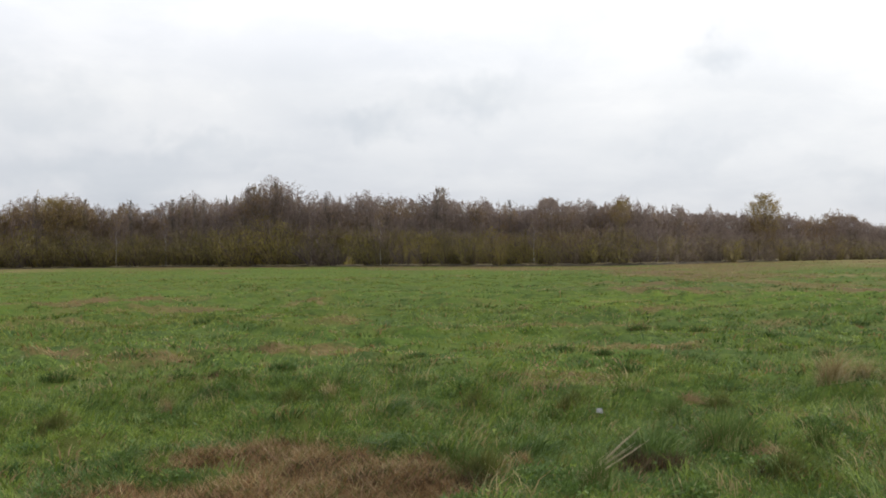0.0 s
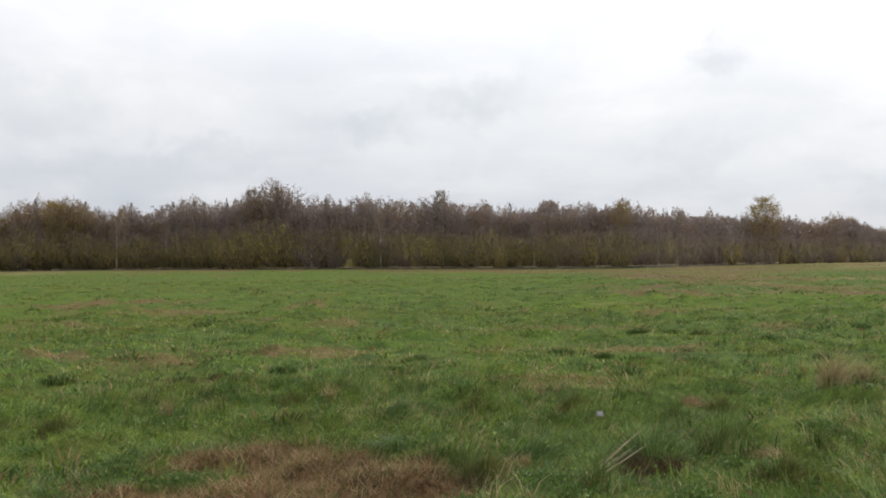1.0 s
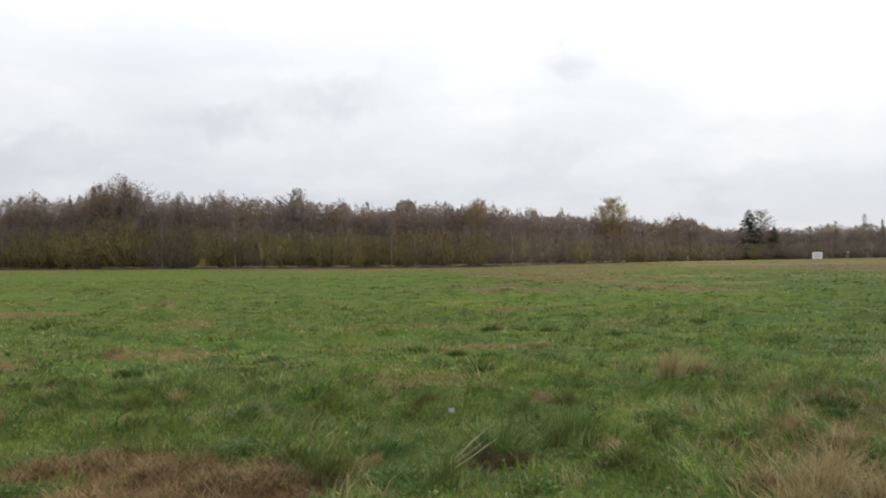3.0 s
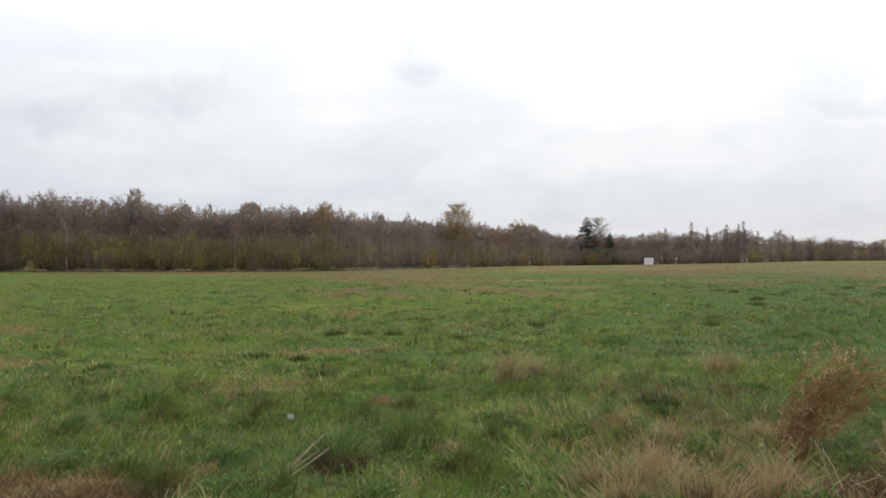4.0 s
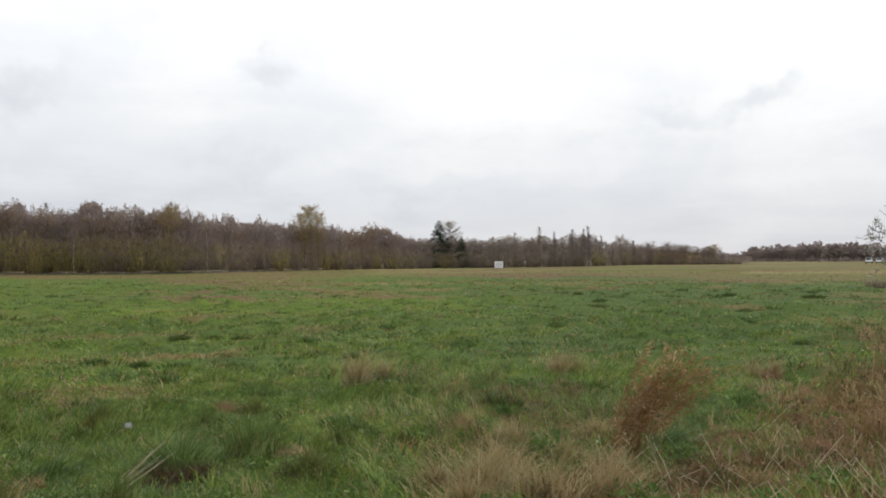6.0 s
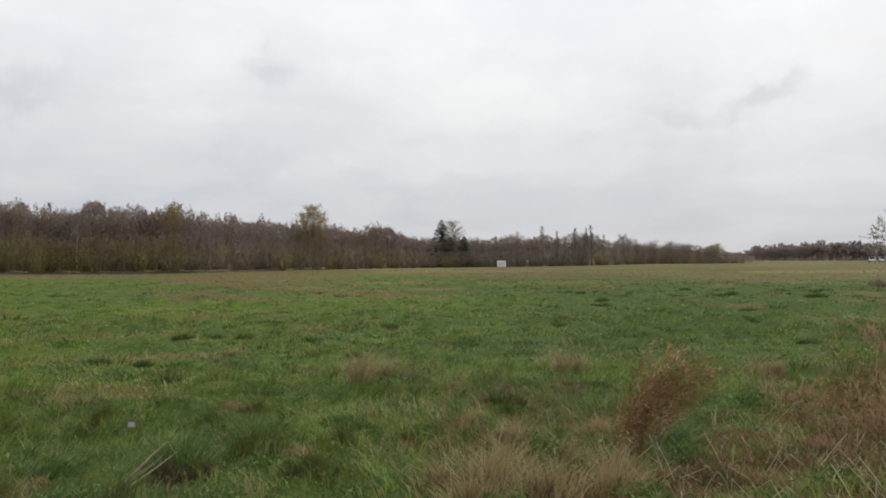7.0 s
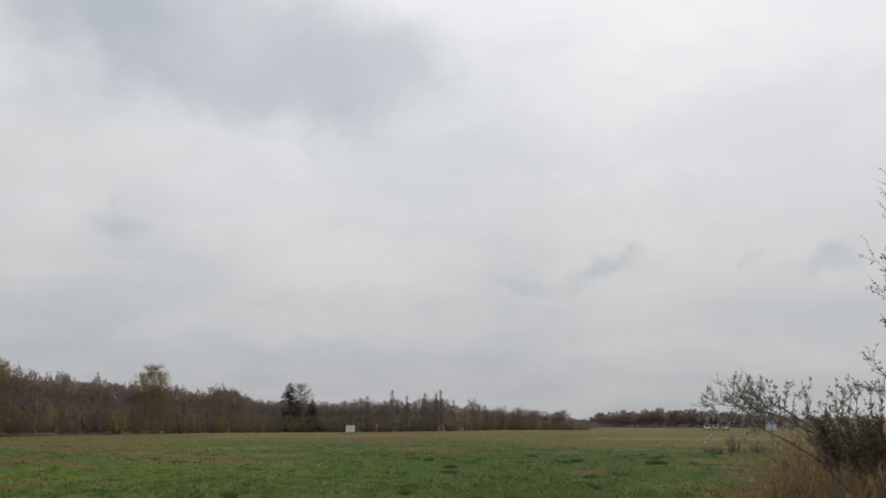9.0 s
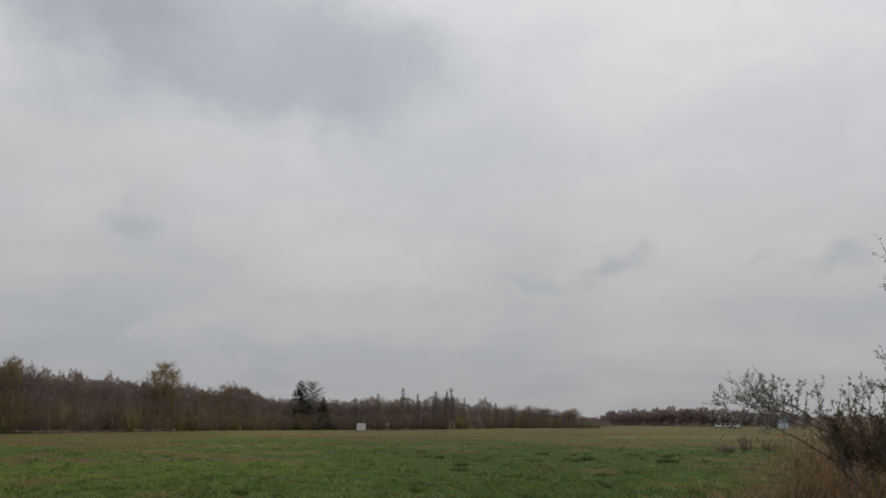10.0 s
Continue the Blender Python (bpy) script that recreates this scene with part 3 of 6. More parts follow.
def kind_of(x, y):
    """Which sort of grass grows at each place: fresh, rank, yellowing, straw or dead."""
    n, d, az = len(x), np.hypot(x, y), azimuth(x, y)
    dry, ver, brown = dry_share(x, y), verge(x, y), hay(x, y)
    far = smooth(38, 54, d)
    dark = smooth(0.5, 0.8, patchy(x, y, 0.7, 44)) * 0.68 + smooth(0.5, 0.85, patchy(x, y * 0.6, 3.5, 45)) * 0.4 + 0.03 + 0.10 * smooth(-22, -40, az) + (0.12 + 0.22 * smooth(16, 24, d)) * smooth(-9, -17, az) * smooth(8, 13, d) * (1 - smooth(46, 66, d)) * (1 - 0.8 * lush(x, y))
    soft = lambda: 0.5 + 0.5 * (rng.random(n) - 0.5)
    kind = np.where(soft() < dark, 1, 0)
    yellow = 0.08 + 0.45 * smooth(0.5, 0.8, patchy(x, y, 3.0, 46)) + 0.22 * far + 0.18 * smooth(11, 24, d) * smooth(-14, 6, az)
    yellow = yellow + 0.5 * lush(x, y)
    yellow = yellow * (0.35 + 0.65 * smooth(-34, -18, az))
    kind = np.where(soft() < yellow, 2, kind)
    # Sort 6 strewn as pale flecks, painted highlights in the sward.
    kind = np.where(rng.random(n) < 0.10 + 0.25 * smooth(0.55, 0.8, patchy(x, y, 0.9, 49)), 6, kind)
    u = rng.random(n)
    kind = np.where(u < dry, np.where(far > 0.5, rng.choice([3, 4, 7, 4], n), rng.choice([3, 3, 4, 7], n)), kind)
    streak = patchy(x, y, 22.0, 57) * 0.6 + patchy(x, y, 6.0, 58) * 0.4
    kind = np.where((u < dry) & (far > 0.5) & (rng.random(n) < 0.12 + 0.7 * smooth(0.50, 0.66, streak)), np.where(rng.random(n) < 0.6, 2, 8), kind)
    kind = np.where((u < dry) & (far > 0.5) & (rng.random(n) < 0.85 * smooth(0.46, 0.34, streak)), np.where(rng.random(n) < 0.35, 5, 4), kind)
    kind = np.where(rng.random(n) < ver * (0.88 - 0.4 * smooth(0.62, 0.85, patchy(x, y, 0.8, 48))), np.choose(np.minimum((rng.random(n) * 5).astype(int), 4), [3, 4, 7, 8, 4]), kind)
    return np.where(rng.random(n) < brown, rng.choice([3, 4, 4, 8, 7], n), kind)


def sward(n, d0, d1, h0, h1, w, spikes=False, span=FAN):
    """Single blades, the fill between the tufts."""
    x, y = fan(n, d0, d1, span)
    n = len(x)
    h = h0 + (h1 - h0) * rng.random(n) ** 2
    flat = rng.random(n) < hay(x, y)
    lean = np.where(flat, rng.uniform(1.0, 1.28, n), np.clip(rng.normal(1.0, 0.22, n), 0.1, 1.28))
    h = np.where(flat, h + 0.04, h)
    args = (x, y, ground_z(x, y), h, w * (0.6 + 0.8 * rng.random(n)), rng.uniform(0, 6.283, n), lean)
    v, t = spike_arrays(*args) if spikes else blade_arrays(*args)
    return v, t, np.repeat(kind_of(x, y), 1 if spikes else 3)


def tufts(n, d0, d1, blades, r0, r1, w, tall=1.0):
    """Small clumps of blades that spread from a common foot; each clump mostly of one sort."""
    cx, cy = fan(int(n * 1.6), d0, d1)
    some = rng.random(len(cx)) < 0.4 + 0.6 * smooth(0.3, 0.6, 0.6 * patchy(cx, cy, 1.1, 63) + 0.4 * patchy(cx, cy, 3.2, 64))
    cx, cy = cx[some][:n], cy[some][:n]
    n = len(cx)
    sort = kind_of(cx, cy)
    r = (r0 + (r1 - r0) * rng.random(n) ** 2) * (0.7 + 0.7 * patchy(cx, cy, 1.6, 47))
    k = np.repeat(np.arange(n), blades)
    m = len(k)
    a, q = rng.uniform(0, 6.283, m), np.sqrt(rng.random(m))
    x, y = cx[k] + np.cos(a) * q * r[k] * 1.1, cy[k] + np.sin(a) * q * r[k]
    ver, flat = verge(cx, cy)[k], hay(cx, cy)[k] > 0.5
    h = tall * r[k] * rng.uniform(0.5, 1.2, m) * (1.2 - 0.6 * q) * (1 - 0.35 * ver)
    h = np.where(sort[k] == 1, h * 1.25, np.where((sort[k] == 3) | (sort[k] == 4) | (sort[k] == 7), h * 0.75, h))
    lean = np.where(flat, rng.uniform(0.9, 1.28, m), np.clip(0.72 + 0.45 * q + rng.normal(0, 0.18, m), 0.05, 1.28))
    comb = 9.0 * patchy(cx, cy, 2.3, 101) + 3.0 * patchy(cx, cy, 0.8, 102)
    to = np.where(flat, rng.uniform(0, 6.283, m), np.where(rng.random(m) < 0.62, comb[k] + rng.normal(0, 0.45, m), a + rng.normal(0.0, 0.8, m)))
    kind = np.where(rng.random(m) < 0.12, kind_of(x, y), sort[k])
    v, t = blade_arrays(x, y, ground_z(x, y), h, w * rng.uniform(0.6, 1.4, m), to, lean)
    return v, t, np.repeat(kind, 3)


def verge_height(x, y):
    d, az = np.hypot(x, y), azimuth(x, y)
    return np.interp(d, [5, 8, 11, 14, 20, 45], [0.22, 0.30, 0.44, 0.72, 0.95, 0.9]) * np.interp(az, [-66, -58, -55, -52, -50, -30], [2.2, 2.0, 1.45, 0.9, 0.65, 0.6])


def flakes(n, d0, d1, size, dead):
    """Small loose leaves among the blades: withered ones in the verge, clover and herbs in the field."""
    x, y = fan(n, d0, d1)
    ver, brown = verge(x, y), hay(x, y)
    if dead:
        ok = rng.random(n) < ver * (0.3 + 0.7 * smooth(0.3, 0.6, patchy(x, y, 0.5, 68)))
        reach = 0.75 * verge_height(x, y)
        u = rng.random(n) + 0.5 * (patchy(x, y, 0.6, 69) - 0.5)
        kind = np.where(u < 0.22, 5, np.where(u < 0.5, 4, np.where(u < 0.76, 7, np.where(u < 0.93, 8, 3))))
        tint = patchy(x, y, 0.4, 52) * 0.5 + patchy(x, y, 1.3, 53) * 0.5
        kind = np.where(rng.random(n) < 0.7 * smooth(0.5, 0.62, tint), rng.choice([8, 1, 4, 7], n), kind)
        kind = np.where(rng.random(n) < 0.6 * smooth(0.44, 0.32, tint), 5, kind)
    else:
        ok = (rng.random(n) < (1 - ver) * (0.35 + 0.65 * smooth(0.35, 0.65, patchy(x, y, 0.7, 70)))) & (brown < 0.3)
        reach = 0.05 + 0.08 * patchy(x, y, 0.5, 71)
        u = rng.random(n) + 0.6 * (patchy(x, y, 1.2, 72) - 0.5)
        kind = np.where(u < 0.34, 1, np.where(u < 0.78, 0, np.where(u < 0.94, 6, 2)))
    z = ground_z(x, y) + reach * rng.random(n) ** (1.6 if dead else 0.8) + 0.01
    v = np.stack([x, y, z], 1)[:, None, :] + rng.normal(0, 0.5, (n, 3, 3)) * (size * rng.uniform(0.5, 1.4, n))[:, None, None]
    v = v[ok]
    return v.reshape(-1, 3), np.arange(len(v) * 3).reshape(-1, 3), kind[ok]


def wisps(n, d0, d1):
    """Loose arching blades, grey-green or bleached, that stand out of the sward in drifts."""
    cx, cy = fan(n * 3, d0, d1)
    drift = smooth(0.45, 0.68, 0.6 * patchy(cx, cy, 1.5, 111) + 0.4 * patchy(cx, cy, 0.5, 112))
    ok = (rng.random(len(cx)) < 0.06 + 0.94 * drift) & (hay(cx, cy) < 0.3)
    cx, cy = cx[ok][:n], cy[ok][:n]
    n = len(cx)
    sort = rng.choice([6, 6, 6, 0, 0, 0, 1, 3], n)
    k = np.repeat(np.arange(n), 9)
    m = len(k)
    wind = 5.0 * patchy(cx, cy, 2.5, 113) - 2.2
    to = np.where(rng.random(m) < 0.7, wind[k] + rng.normal(0, 0.5, m), rng.uniform(0, 6.283, m))
    x, y = cx[k] + rng.normal(0, 0.05, m), cy[k] + rng.normal(0, 0.04, m)
    v, t = blade_arrays(x, y, ground_z(x, y), rng.uniform(0.10, 0.26, n)[k] * rng.uniform(0.6, 1.2, m), 0.0085 * rng.uniform(0.6, 1.3, m), to, np.clip(rng.normal(0.85, 0.22, m), 0.1, 1.25))
    return v, t, np.repeat(sort[k], 3)


def join(sets):
    vs, ts, ks, k = [], [], [], 0
    for v, t, m in sets:
        vs.append(v), ts.append(t + k), ks.append(m)
        k += len(v)
    return np.vstack(vs), np.vstack(ts), np.concatenate(ks)


def hummocks(n, d0, d1, blades, size, pale=0.0):
    """Tufts strewn over the field, joined with the sward: dark ones, and a share of grey-green, olive and straw-tipped ones."""
    cx, cy = fan(n, d0, d1)
    keep = (dry_share(cx, cy) < 0.5) & (hay(cx, cy) < 0.1) & (verge(cx, cy) < 0.3)
    cx, cy = cx[keep], cy[keep]
    r = size * rng.uniform(0.5, 1.3, len(cx))
    sort = np.where(rng.random(len(cx)) < pale, rng.choice([0, 6, 6, 8, 2, 7, 3, 7], len(cx)), 9)
    k = np.repeat(np.arange(len(cx)), blades)
    a, q = rng.uniform(0, 2 * math.pi, len(k)), np.sqrt(rng.random(len(k)))
    x, y = cx[k] + np.cos(a) * q * r[k] * 1.3, cy[k] + np.sin(a) * q * r[k]
    h = r[k] * rng.uniform(0.5, 1.15, len(k)) * (1.15 - 0.6 * q) * (1 - 0.45 * smooth(10, 20, np.hypot(x, y)))
    u = rng.random(len(k))
    kind = np.where(u < 0.10, 4, np.where(u < 0.25, 8, np.where(u < 0.4, 9, sort[k])))
    v, t = blade_arrays(x, y, ground_z(x, y), h, r[k] * 0.08, a + rng.normal(0, 0.6, len(k)), 0.6 + 0.6 * q)
    return v, t, np.repeat(kind, 3)


def hay_layer(n):
    """Flattened stems of the brown patch, lying every way."""
    x, y = rng.uniform(-3.4, 1.2, n), rng.uniform(4.4, 8.6, n)
    ok = rng.random(n) < hay(x, y) * (0.45 + 0.55 * smooth(0.25, 0.6, patchy(x, y, 0.45, 66)))
    x, y = x[ok], y[ok]
    n = len(x)
    u = rng.random(n) + 0.25 * (patchy(x, y, 0.5, 67) - 0.5)
    hollow = smooth(0.55, 0.75, patchy(x, y, 0.5, 104) * 0.6 + patchy(x, y, 0.2, 105) * 0.4)
    kind = np.where(u < 0.22 + 0.7 * hollow, 5, np.where(u < 0.52, 4, np.where(u < 0.68, 8, np.where(u < 0.86, 7, 3))))
    v, t = blade_arrays(x, y, ground_z(x, y) + 0.005, rng.uniform(0.03, 0.12, n), 0.0065 * rng.uniform(0.5, 1.5, n), rng.uniform(0, 6.283, n), rng.uniform(1.1, 1.28, n))
    return v, t, np.repeat(kind, 3)


MATS = [GRASS, GRASS_BLUE, GRASS_YELLOW, STRAW, DEAD, OLD_STEM, GREYGREEN, PLUME, OLIVE, RANK_DARK]
v, t, k = join([sward(16000, 0.4, 4.6, 0.04, 0.11, 0.014, True, (180, -180)), sward(30000, 4.6, 12, 0.04, 0.11, 0.024, True, (FAN[0], 360 + FAN[1])), sward(45000, 4.2, 13, 0.03, 0.10, 0.008, True), sward(50000, 4.8, 10.5, 0.03, 0.10, 0.009, True), hay_layer(26000), tufts(9600, 4.3, 13, 12, 0.05, 0.17, 0.0075, 0.85), flakes(80000, 4.8, 13, 0.017, False), wisps(3200, 5.2, 15), sward(26000, 13, 28, 0.03, 0.07, 0.013, True), tufts(7600, 12.5, 30, 10, 0.12, 0.34, 0.021, 0.5)])
tagged(new("meadow_grass", mesh_arrays("meadow_grass", v, t, MATS, k)), "short green meadow grass with dry brown patches", "grass", kind="stuff")
v, t, k = join([sward(60000, 28, 60, 0.03, 0.08, 0.03, True), tufts(4600, 30, 75, 8, 0.16, 0.40, 0.045, 0.35), sward(24000, 60, 150, 0.04, 0.09, 0.12, True), hummocks(900, 14, 75, 24, 0.24), hummocks(300, 6, 17, 36, 0.14), hummocks(1400, 6.5, 34, 24, 0.19, 0.65), hummocks(230, 18, 52, 30, 0.36)])
tagged(new("distant_meadow_grass", mesh_arrays("distant_meadow_grass", v, t, MATS, k)), "distant green meadow turning to straw-coloured fallow", "grass", kind="stuff")


# rank grass of the verge: a matted floor, then plumes in clumps
def verge_spots(n, d0, d1, least=0.0):
    x, y = fan(n * 4, d0, d1)
    ok = rng.random(len(x)) < np.maximum(verge(x, y), least * (azimuth(x, y) < -24))
    return x[ok][:n], y[ok][:n]


def plume_share(x, y):
    """Where the tall dry plumes stand: clumps of an arm's width with gaps of low green between."""
    d = np.hypot(x, y)
    thick = smooth(-56, -58, azimuth(x, y)) * smooth(11, 11.8, d) * (1 - smooth(13.8, 14.4, d))
    gaps = 1 - 0.6 * smooth(-57.5, -54.5, azimuth(x, y)) * smooth(13.5, 15.5, d)
    return np.maximum(gaps * smooth(0.47, 0.64, 0.62 * patchy(x, y, 1.1, 54) + 0.38 * patchy(x, y, 0.45, 55)), 0.75 * thick)


def matted(n, d0, d1, w):
    """Low tangled blades and fallen stems in every direction."""
    x, y = verge_spots(n, d0, d1)
    n = len(x)
    stand = plume_share(x, y)
    tint = patchy(x, y, 0.4, 52) * 0.5 + patchy(x, y, 1.3, 53) * 0.5
    u = rng.random(n)
    kind = np.where(u < 0.34, 4, np.where(u < 0.50, 7, np.where(u < 0.66, 3, np.where(u < 0.78, 5, 8))))
    green = np.clip(0.8 * smooth(0.47, 0.60, tint) + 0.48 * (1 - stand) - 0.25 * smooth(-52, -60, azimuth(x, y)) + 0.3 * smooth(-51, -46, azimuth(x, y)) * smooth(6.6, 8.0, np.hypot(x, y)), 0, 0.85)
    kind = np.where(rng.random(n) < green, rng.choice([8, 1, 1, 0, 4, 7], n), kind)
    kind = np.where(rng.random(n) < 0.75 * smooth(0.44, 0.32, tint), np.where(rng.random(n) < 0.7, 5, 4), kind)
    # Dark blades between the plumes: the gaps' shade given as colour.
    kind = np.where(rng.random(n) < 0.5 * (1 - stand) * smooth(0.5, 0.7, patchy(x, y, 0.35, 59)), np.where(rng.random(n) < 0.5, 9, 5), kind)
    h = verge_height(x, y) * rng.uniform(0.15, 0.62, n) * (0.28 + 0.75 * stand)
    v, t = blade_arrays(x, y, ground_z(x, y), h, w * rng.uniform(0.5, 1.5, n), rng.uniform(0, 6.283, n), np.clip(rng.normal(0.98, 0.28, n), 0, 1.28))
    return v, t, np.repeat(kind, 3)


def plumes(n, d0, d1, blades, w, least=0.0, feather=0.03):
    """Upright dry clumps, each of one sort, with feathery tops and room between them."""
    cx, cy = verge_spots(n, d0, d1, least)
    stand = plume_share(cx, cy)
    keep = rng.random(len(cx)) < 0.03 + 0.97 * stand
    cx, cy, stand = cx[keep], cy[keep], stand[keep]
    n = len(cx)
    u = rng.random(n) * 0.4 + 0.6 * np.clip(0.5 + 1.7 * (patchy(cx, cy, 0.8, 56) - 0.5), 0, 1)
    sort = np.where(u < 0.24, 5, np.where(u < 0.29, 8, np.where(u < 0.66, 7, np.where(u < 0.86, 4, 3))))
    close = 1 - smooth(7.5, 9.5, np.hypot(cx, cy))
    tall = verge_height(cx, cy) * rng.uniform(0.5, 1.1, n) * (1 - 0.3 * close) * (0.35 + 0.8 * stand)
    k = np.repeat(np.arange(n), blades)
    m = len(k)
    a, q = rng.uniform(0, 6.283, m), np.sqrt(rng.random(m))
    r = (0.06 + 0.16 * tall)[k]
    x, y = cx[k] + np.cos(a) * q * r, cy[k] + np.sin(a) * q * r
    lean = np.clip(0.3 + 0.45 * q + 0.45 * close[k] + rng.normal(0, 0.34, m), 0, 1.25)
    to = np.where(rng.random(m) < 0.55, a, rng.uniform(0, 6.283, n)[k] + rng.normal(0, 0.6, m))
    kind = np.where(rng.random(m) < 0.2, rng.choice([4, 7, 8, 5], m), sort[k])
    h = tall[k] * rng.uniform(0.35, 1.1, m)
    z = ground_z(x, y)
    v, t = blade_arrays(x, y, z, h, w * rng.uniform(0.5, 1.5, m), to, lean)
    tips = v.reshape(-1, 5, 3)
    some = np.repeat(np.where(rng.random(m) < 0.7)[0], 5)
    up = rng.uniform(0.25, 1.0, len(some))[:, None]
    c = tips[some, 2] * (1 - up) + tips[some, 4] * up
    fv = c[:, None, :] + rng.normal(0, feather, (len(some), 3, 3)) * np.array([0.4, 0.4, 1.0])
    ft = np.arange(len(some) * 3).reshape(-1, 3) + len(v)
    return np.vstack([v, fv.reshape(-1, 3)]), np.vstack([t, ft]), np.concatenate([np.repeat(kind, 3), kind[some]])


v, t, k = join([matted(26000, 4.6, 10, 0.008), matted(24000, 9, 22, 0.011), matted(6000, 20, 50, 0.022), plumes(420, 5.5, 10, 20, 0.007, 0.012, 0.013), plumes(900, 8.5, 22, 20, 0.009, 0.006, 0.020), plumes(260, 20, 50, 26, 0.014, 0.0, 0.05), flakes(36000, 4.6, 11, 0.0185, True), flakes(16000, 10, 20, 0.028, True)])
tagged(new("tall_dry_grass", mesh_arrays("tall_dry_grass", v, t, MATS, k)), "tall withered brown grass along the overgrown verge", "grass", kind="stuff")


# ---------------------------------------------------------------- tussocks
def tussock(name, label, category, size, tall, mats, lean, blades=420, dead=0.25, width=0.009, one_way=None, loose=False):
    """A clump of long blades over a lower skirt of a second sort. It is one metre-true thing with two parts."""
    ob = tagged(new(name), label, category, group=category + "s in the field")
    for pname, share, m, hh, ll in (("green_tuft", 1 - dead, mats[0], tall, lean), ("dead_skirt", dead, mats[1], tall * 0.6, lean + 0.35)):
        n = int(blades * share)
        a, q = rng.uniform(0, 2 * math.pi, n), np.sqrt(rng.random(n))
        x, y = np.cos(a) * q * size * 0.5, np.sin(a) * q * size * 0.42
        to = a + rng.normal(0, 0.5, n) if one_way is None else rng.normal(one_way, 0.7, n)
        if loose:
            to, q = rng.normal(-0.3, 1.5, n), q * rng.random(n) ** 0.3
            x, y = np.cos(a) * q * size * 0.5, np.sin(a) * q * size * 0.42
        h = hh * rng.uniform(0.25, 1.15, n) * (1.1 - 0.5 * q) * (1 if not loose else 0.6 + 0.8 * patchy(x, y, size * 0.2, 91))
        v, t = blade_arrays(x, y, np.full(n, -0.03), h, width * rng.uniform(0.6, 1.4, n), to, np.clip(ll * (0.4 + 0.8 * q) + rng.normal(0, 0.12, n), 0.02, 1.25))
        tagged(part(pname if mats[0] not in (STRAW, DEAD) else pname.replace("green", "dry"), mesh_arrays(pname, v, t, [m]), m, ob), kind="stuff")
    return ob


def put(ob, x, y, s=1.0, sz=None, turn=0.0, first=None):
    z = float(ground_z(np.array([x]), np.array([y]))[0])
    m = pose(x, y, z, 0, 0, turn) @ Matrix.Diagonal((s, s, sz or s, 1))
    if first is not None and ob not in first:
        first.add(ob)
        ob.matrix_basis = m
        return ob
    c = copy_thing(ob, pose(x, y, z, 0, 0, turn))
    c.scale = (s, s, sz or s)
    return c


USED = set()
dark_kinds = [tussock("grass_tussock", "dark green grass tussock standing in the meadow", "tussock", 1.0, 0.50, (RANK_DARK, DEAD), 0.6, 520, 0.18, 0.016),
              tussock("grass_tussock", "low dark green grass hummock in the meadow", "tussock", 1.0, 0.42, (RANK_DARK, DEAD), 0.75, 520, 0.22, 0.016),
              tussock("grass_tussock", "brownish green grass tussock in the meadow", "tussock", 1.0, 0.36, (RANK_DARK, DEAD), 0.65, 480, 0.5, 0.016)]
DARK = [(-5.54, 12.97, 0.5), (-2.47, 13.5, 0.45), (-1.35, 12.94, 0.42), (-0.89, 13.82, 0.32), (-2.41, 9.58, 0.45), (4.08, 16.31, 0.45), (2.54, 15.26, 0.36),
        (2.51, 13.01, 0.62), (4.08, 19.92, 0.45), (4.98, 20.57, 0.45), (5.5, 20.17, 0.42), (8.86, 20.12, 0.5), (1.97, 16.27, 0.5), (-5.9, 22.84, 0.9),
        (6.09, 15.11, 0.32), (-0.5, 15.34, 0.42), (-3.7, 12.8, 0.34)]
DARK_RIGHT = [(6.43, 18.52, 0.45), (7.16, 9.49, 0.35), (6.8, 13.04, 0.48), (5.14, 8.39, 0.5), (14.97, 13.01, 0.5), (18.2, 18.03, 1.1), (37.47, 31.89, 1.4),
              (21.79, 28.69, 0.6), (24.28, 33.53, 0.6), (24.9, 33.0, 0.6), (20.35, 26.8, 0.75), (27.64, 42.6, 0.6), (31.93, 35.3, 0.55), (33.0, 28.2, 1.1), (22.55, 21.9, 0.7), (29.6, 29.8, 0.6), (9.75, 19.1, 0.5), (9.2, 20.6, 0.45), (7.6, 11.56, 0.3), (12.98, 18.8, 0.4), (3.1, 7.98, 0.4), (4.25, 9.38, 0.35)]
for n, (x, y, s) in enumerate(DARK + DARK_RIGHT):
    put(dark_kinds[2 if (x, y) in ((-2.41, 9.58), (5.14, 8.39), (4.08, 16.31), (20.35, 26.8), (27.64, 42.6), (9.75, 19.1)) else n % 2], x, y, s, s * random.uniform(0.8, 1.05) * (0.45 if s > 1 else 1.0 if y < 11 else 0.8), n * 67.0, USED)
# The grey-green skirt paints pale highlights among the dark blades.
long_green = tussock("grass_tussock", "dark green tuft of long arching grass blades", "tussock", 0.5, 0.40, (GRASS_BLUE, GREYGREEN), 1.0, 520, 0.35, 0.013, one_way=-0.3)
put(long_green, 0.60, 7.75, 1.0, 0.95, 0, USED)
put(long_green, -0.62, 9.4, 0.8, 0.7, 40, USED)
put(long_green, -0.40, 8.2, 1.3, 0.45, 190, USED)
put(long_green, 5.78, 6.5, 0.9, 0.75, 10, USED)
big = tussock("grass_tussock", "large dark tussock with arching blue-green blades", "tussock", 0.85, 0.46, (GREYGREEN, RANK_DARK), 1.0, 900, 0.3, 0.012)
put(big, 1.60, 7.62, 0.72, 0.95, 20, USED)
put(long_green, 1.50, 7.55, 0.8, 0.9, 70, USED)
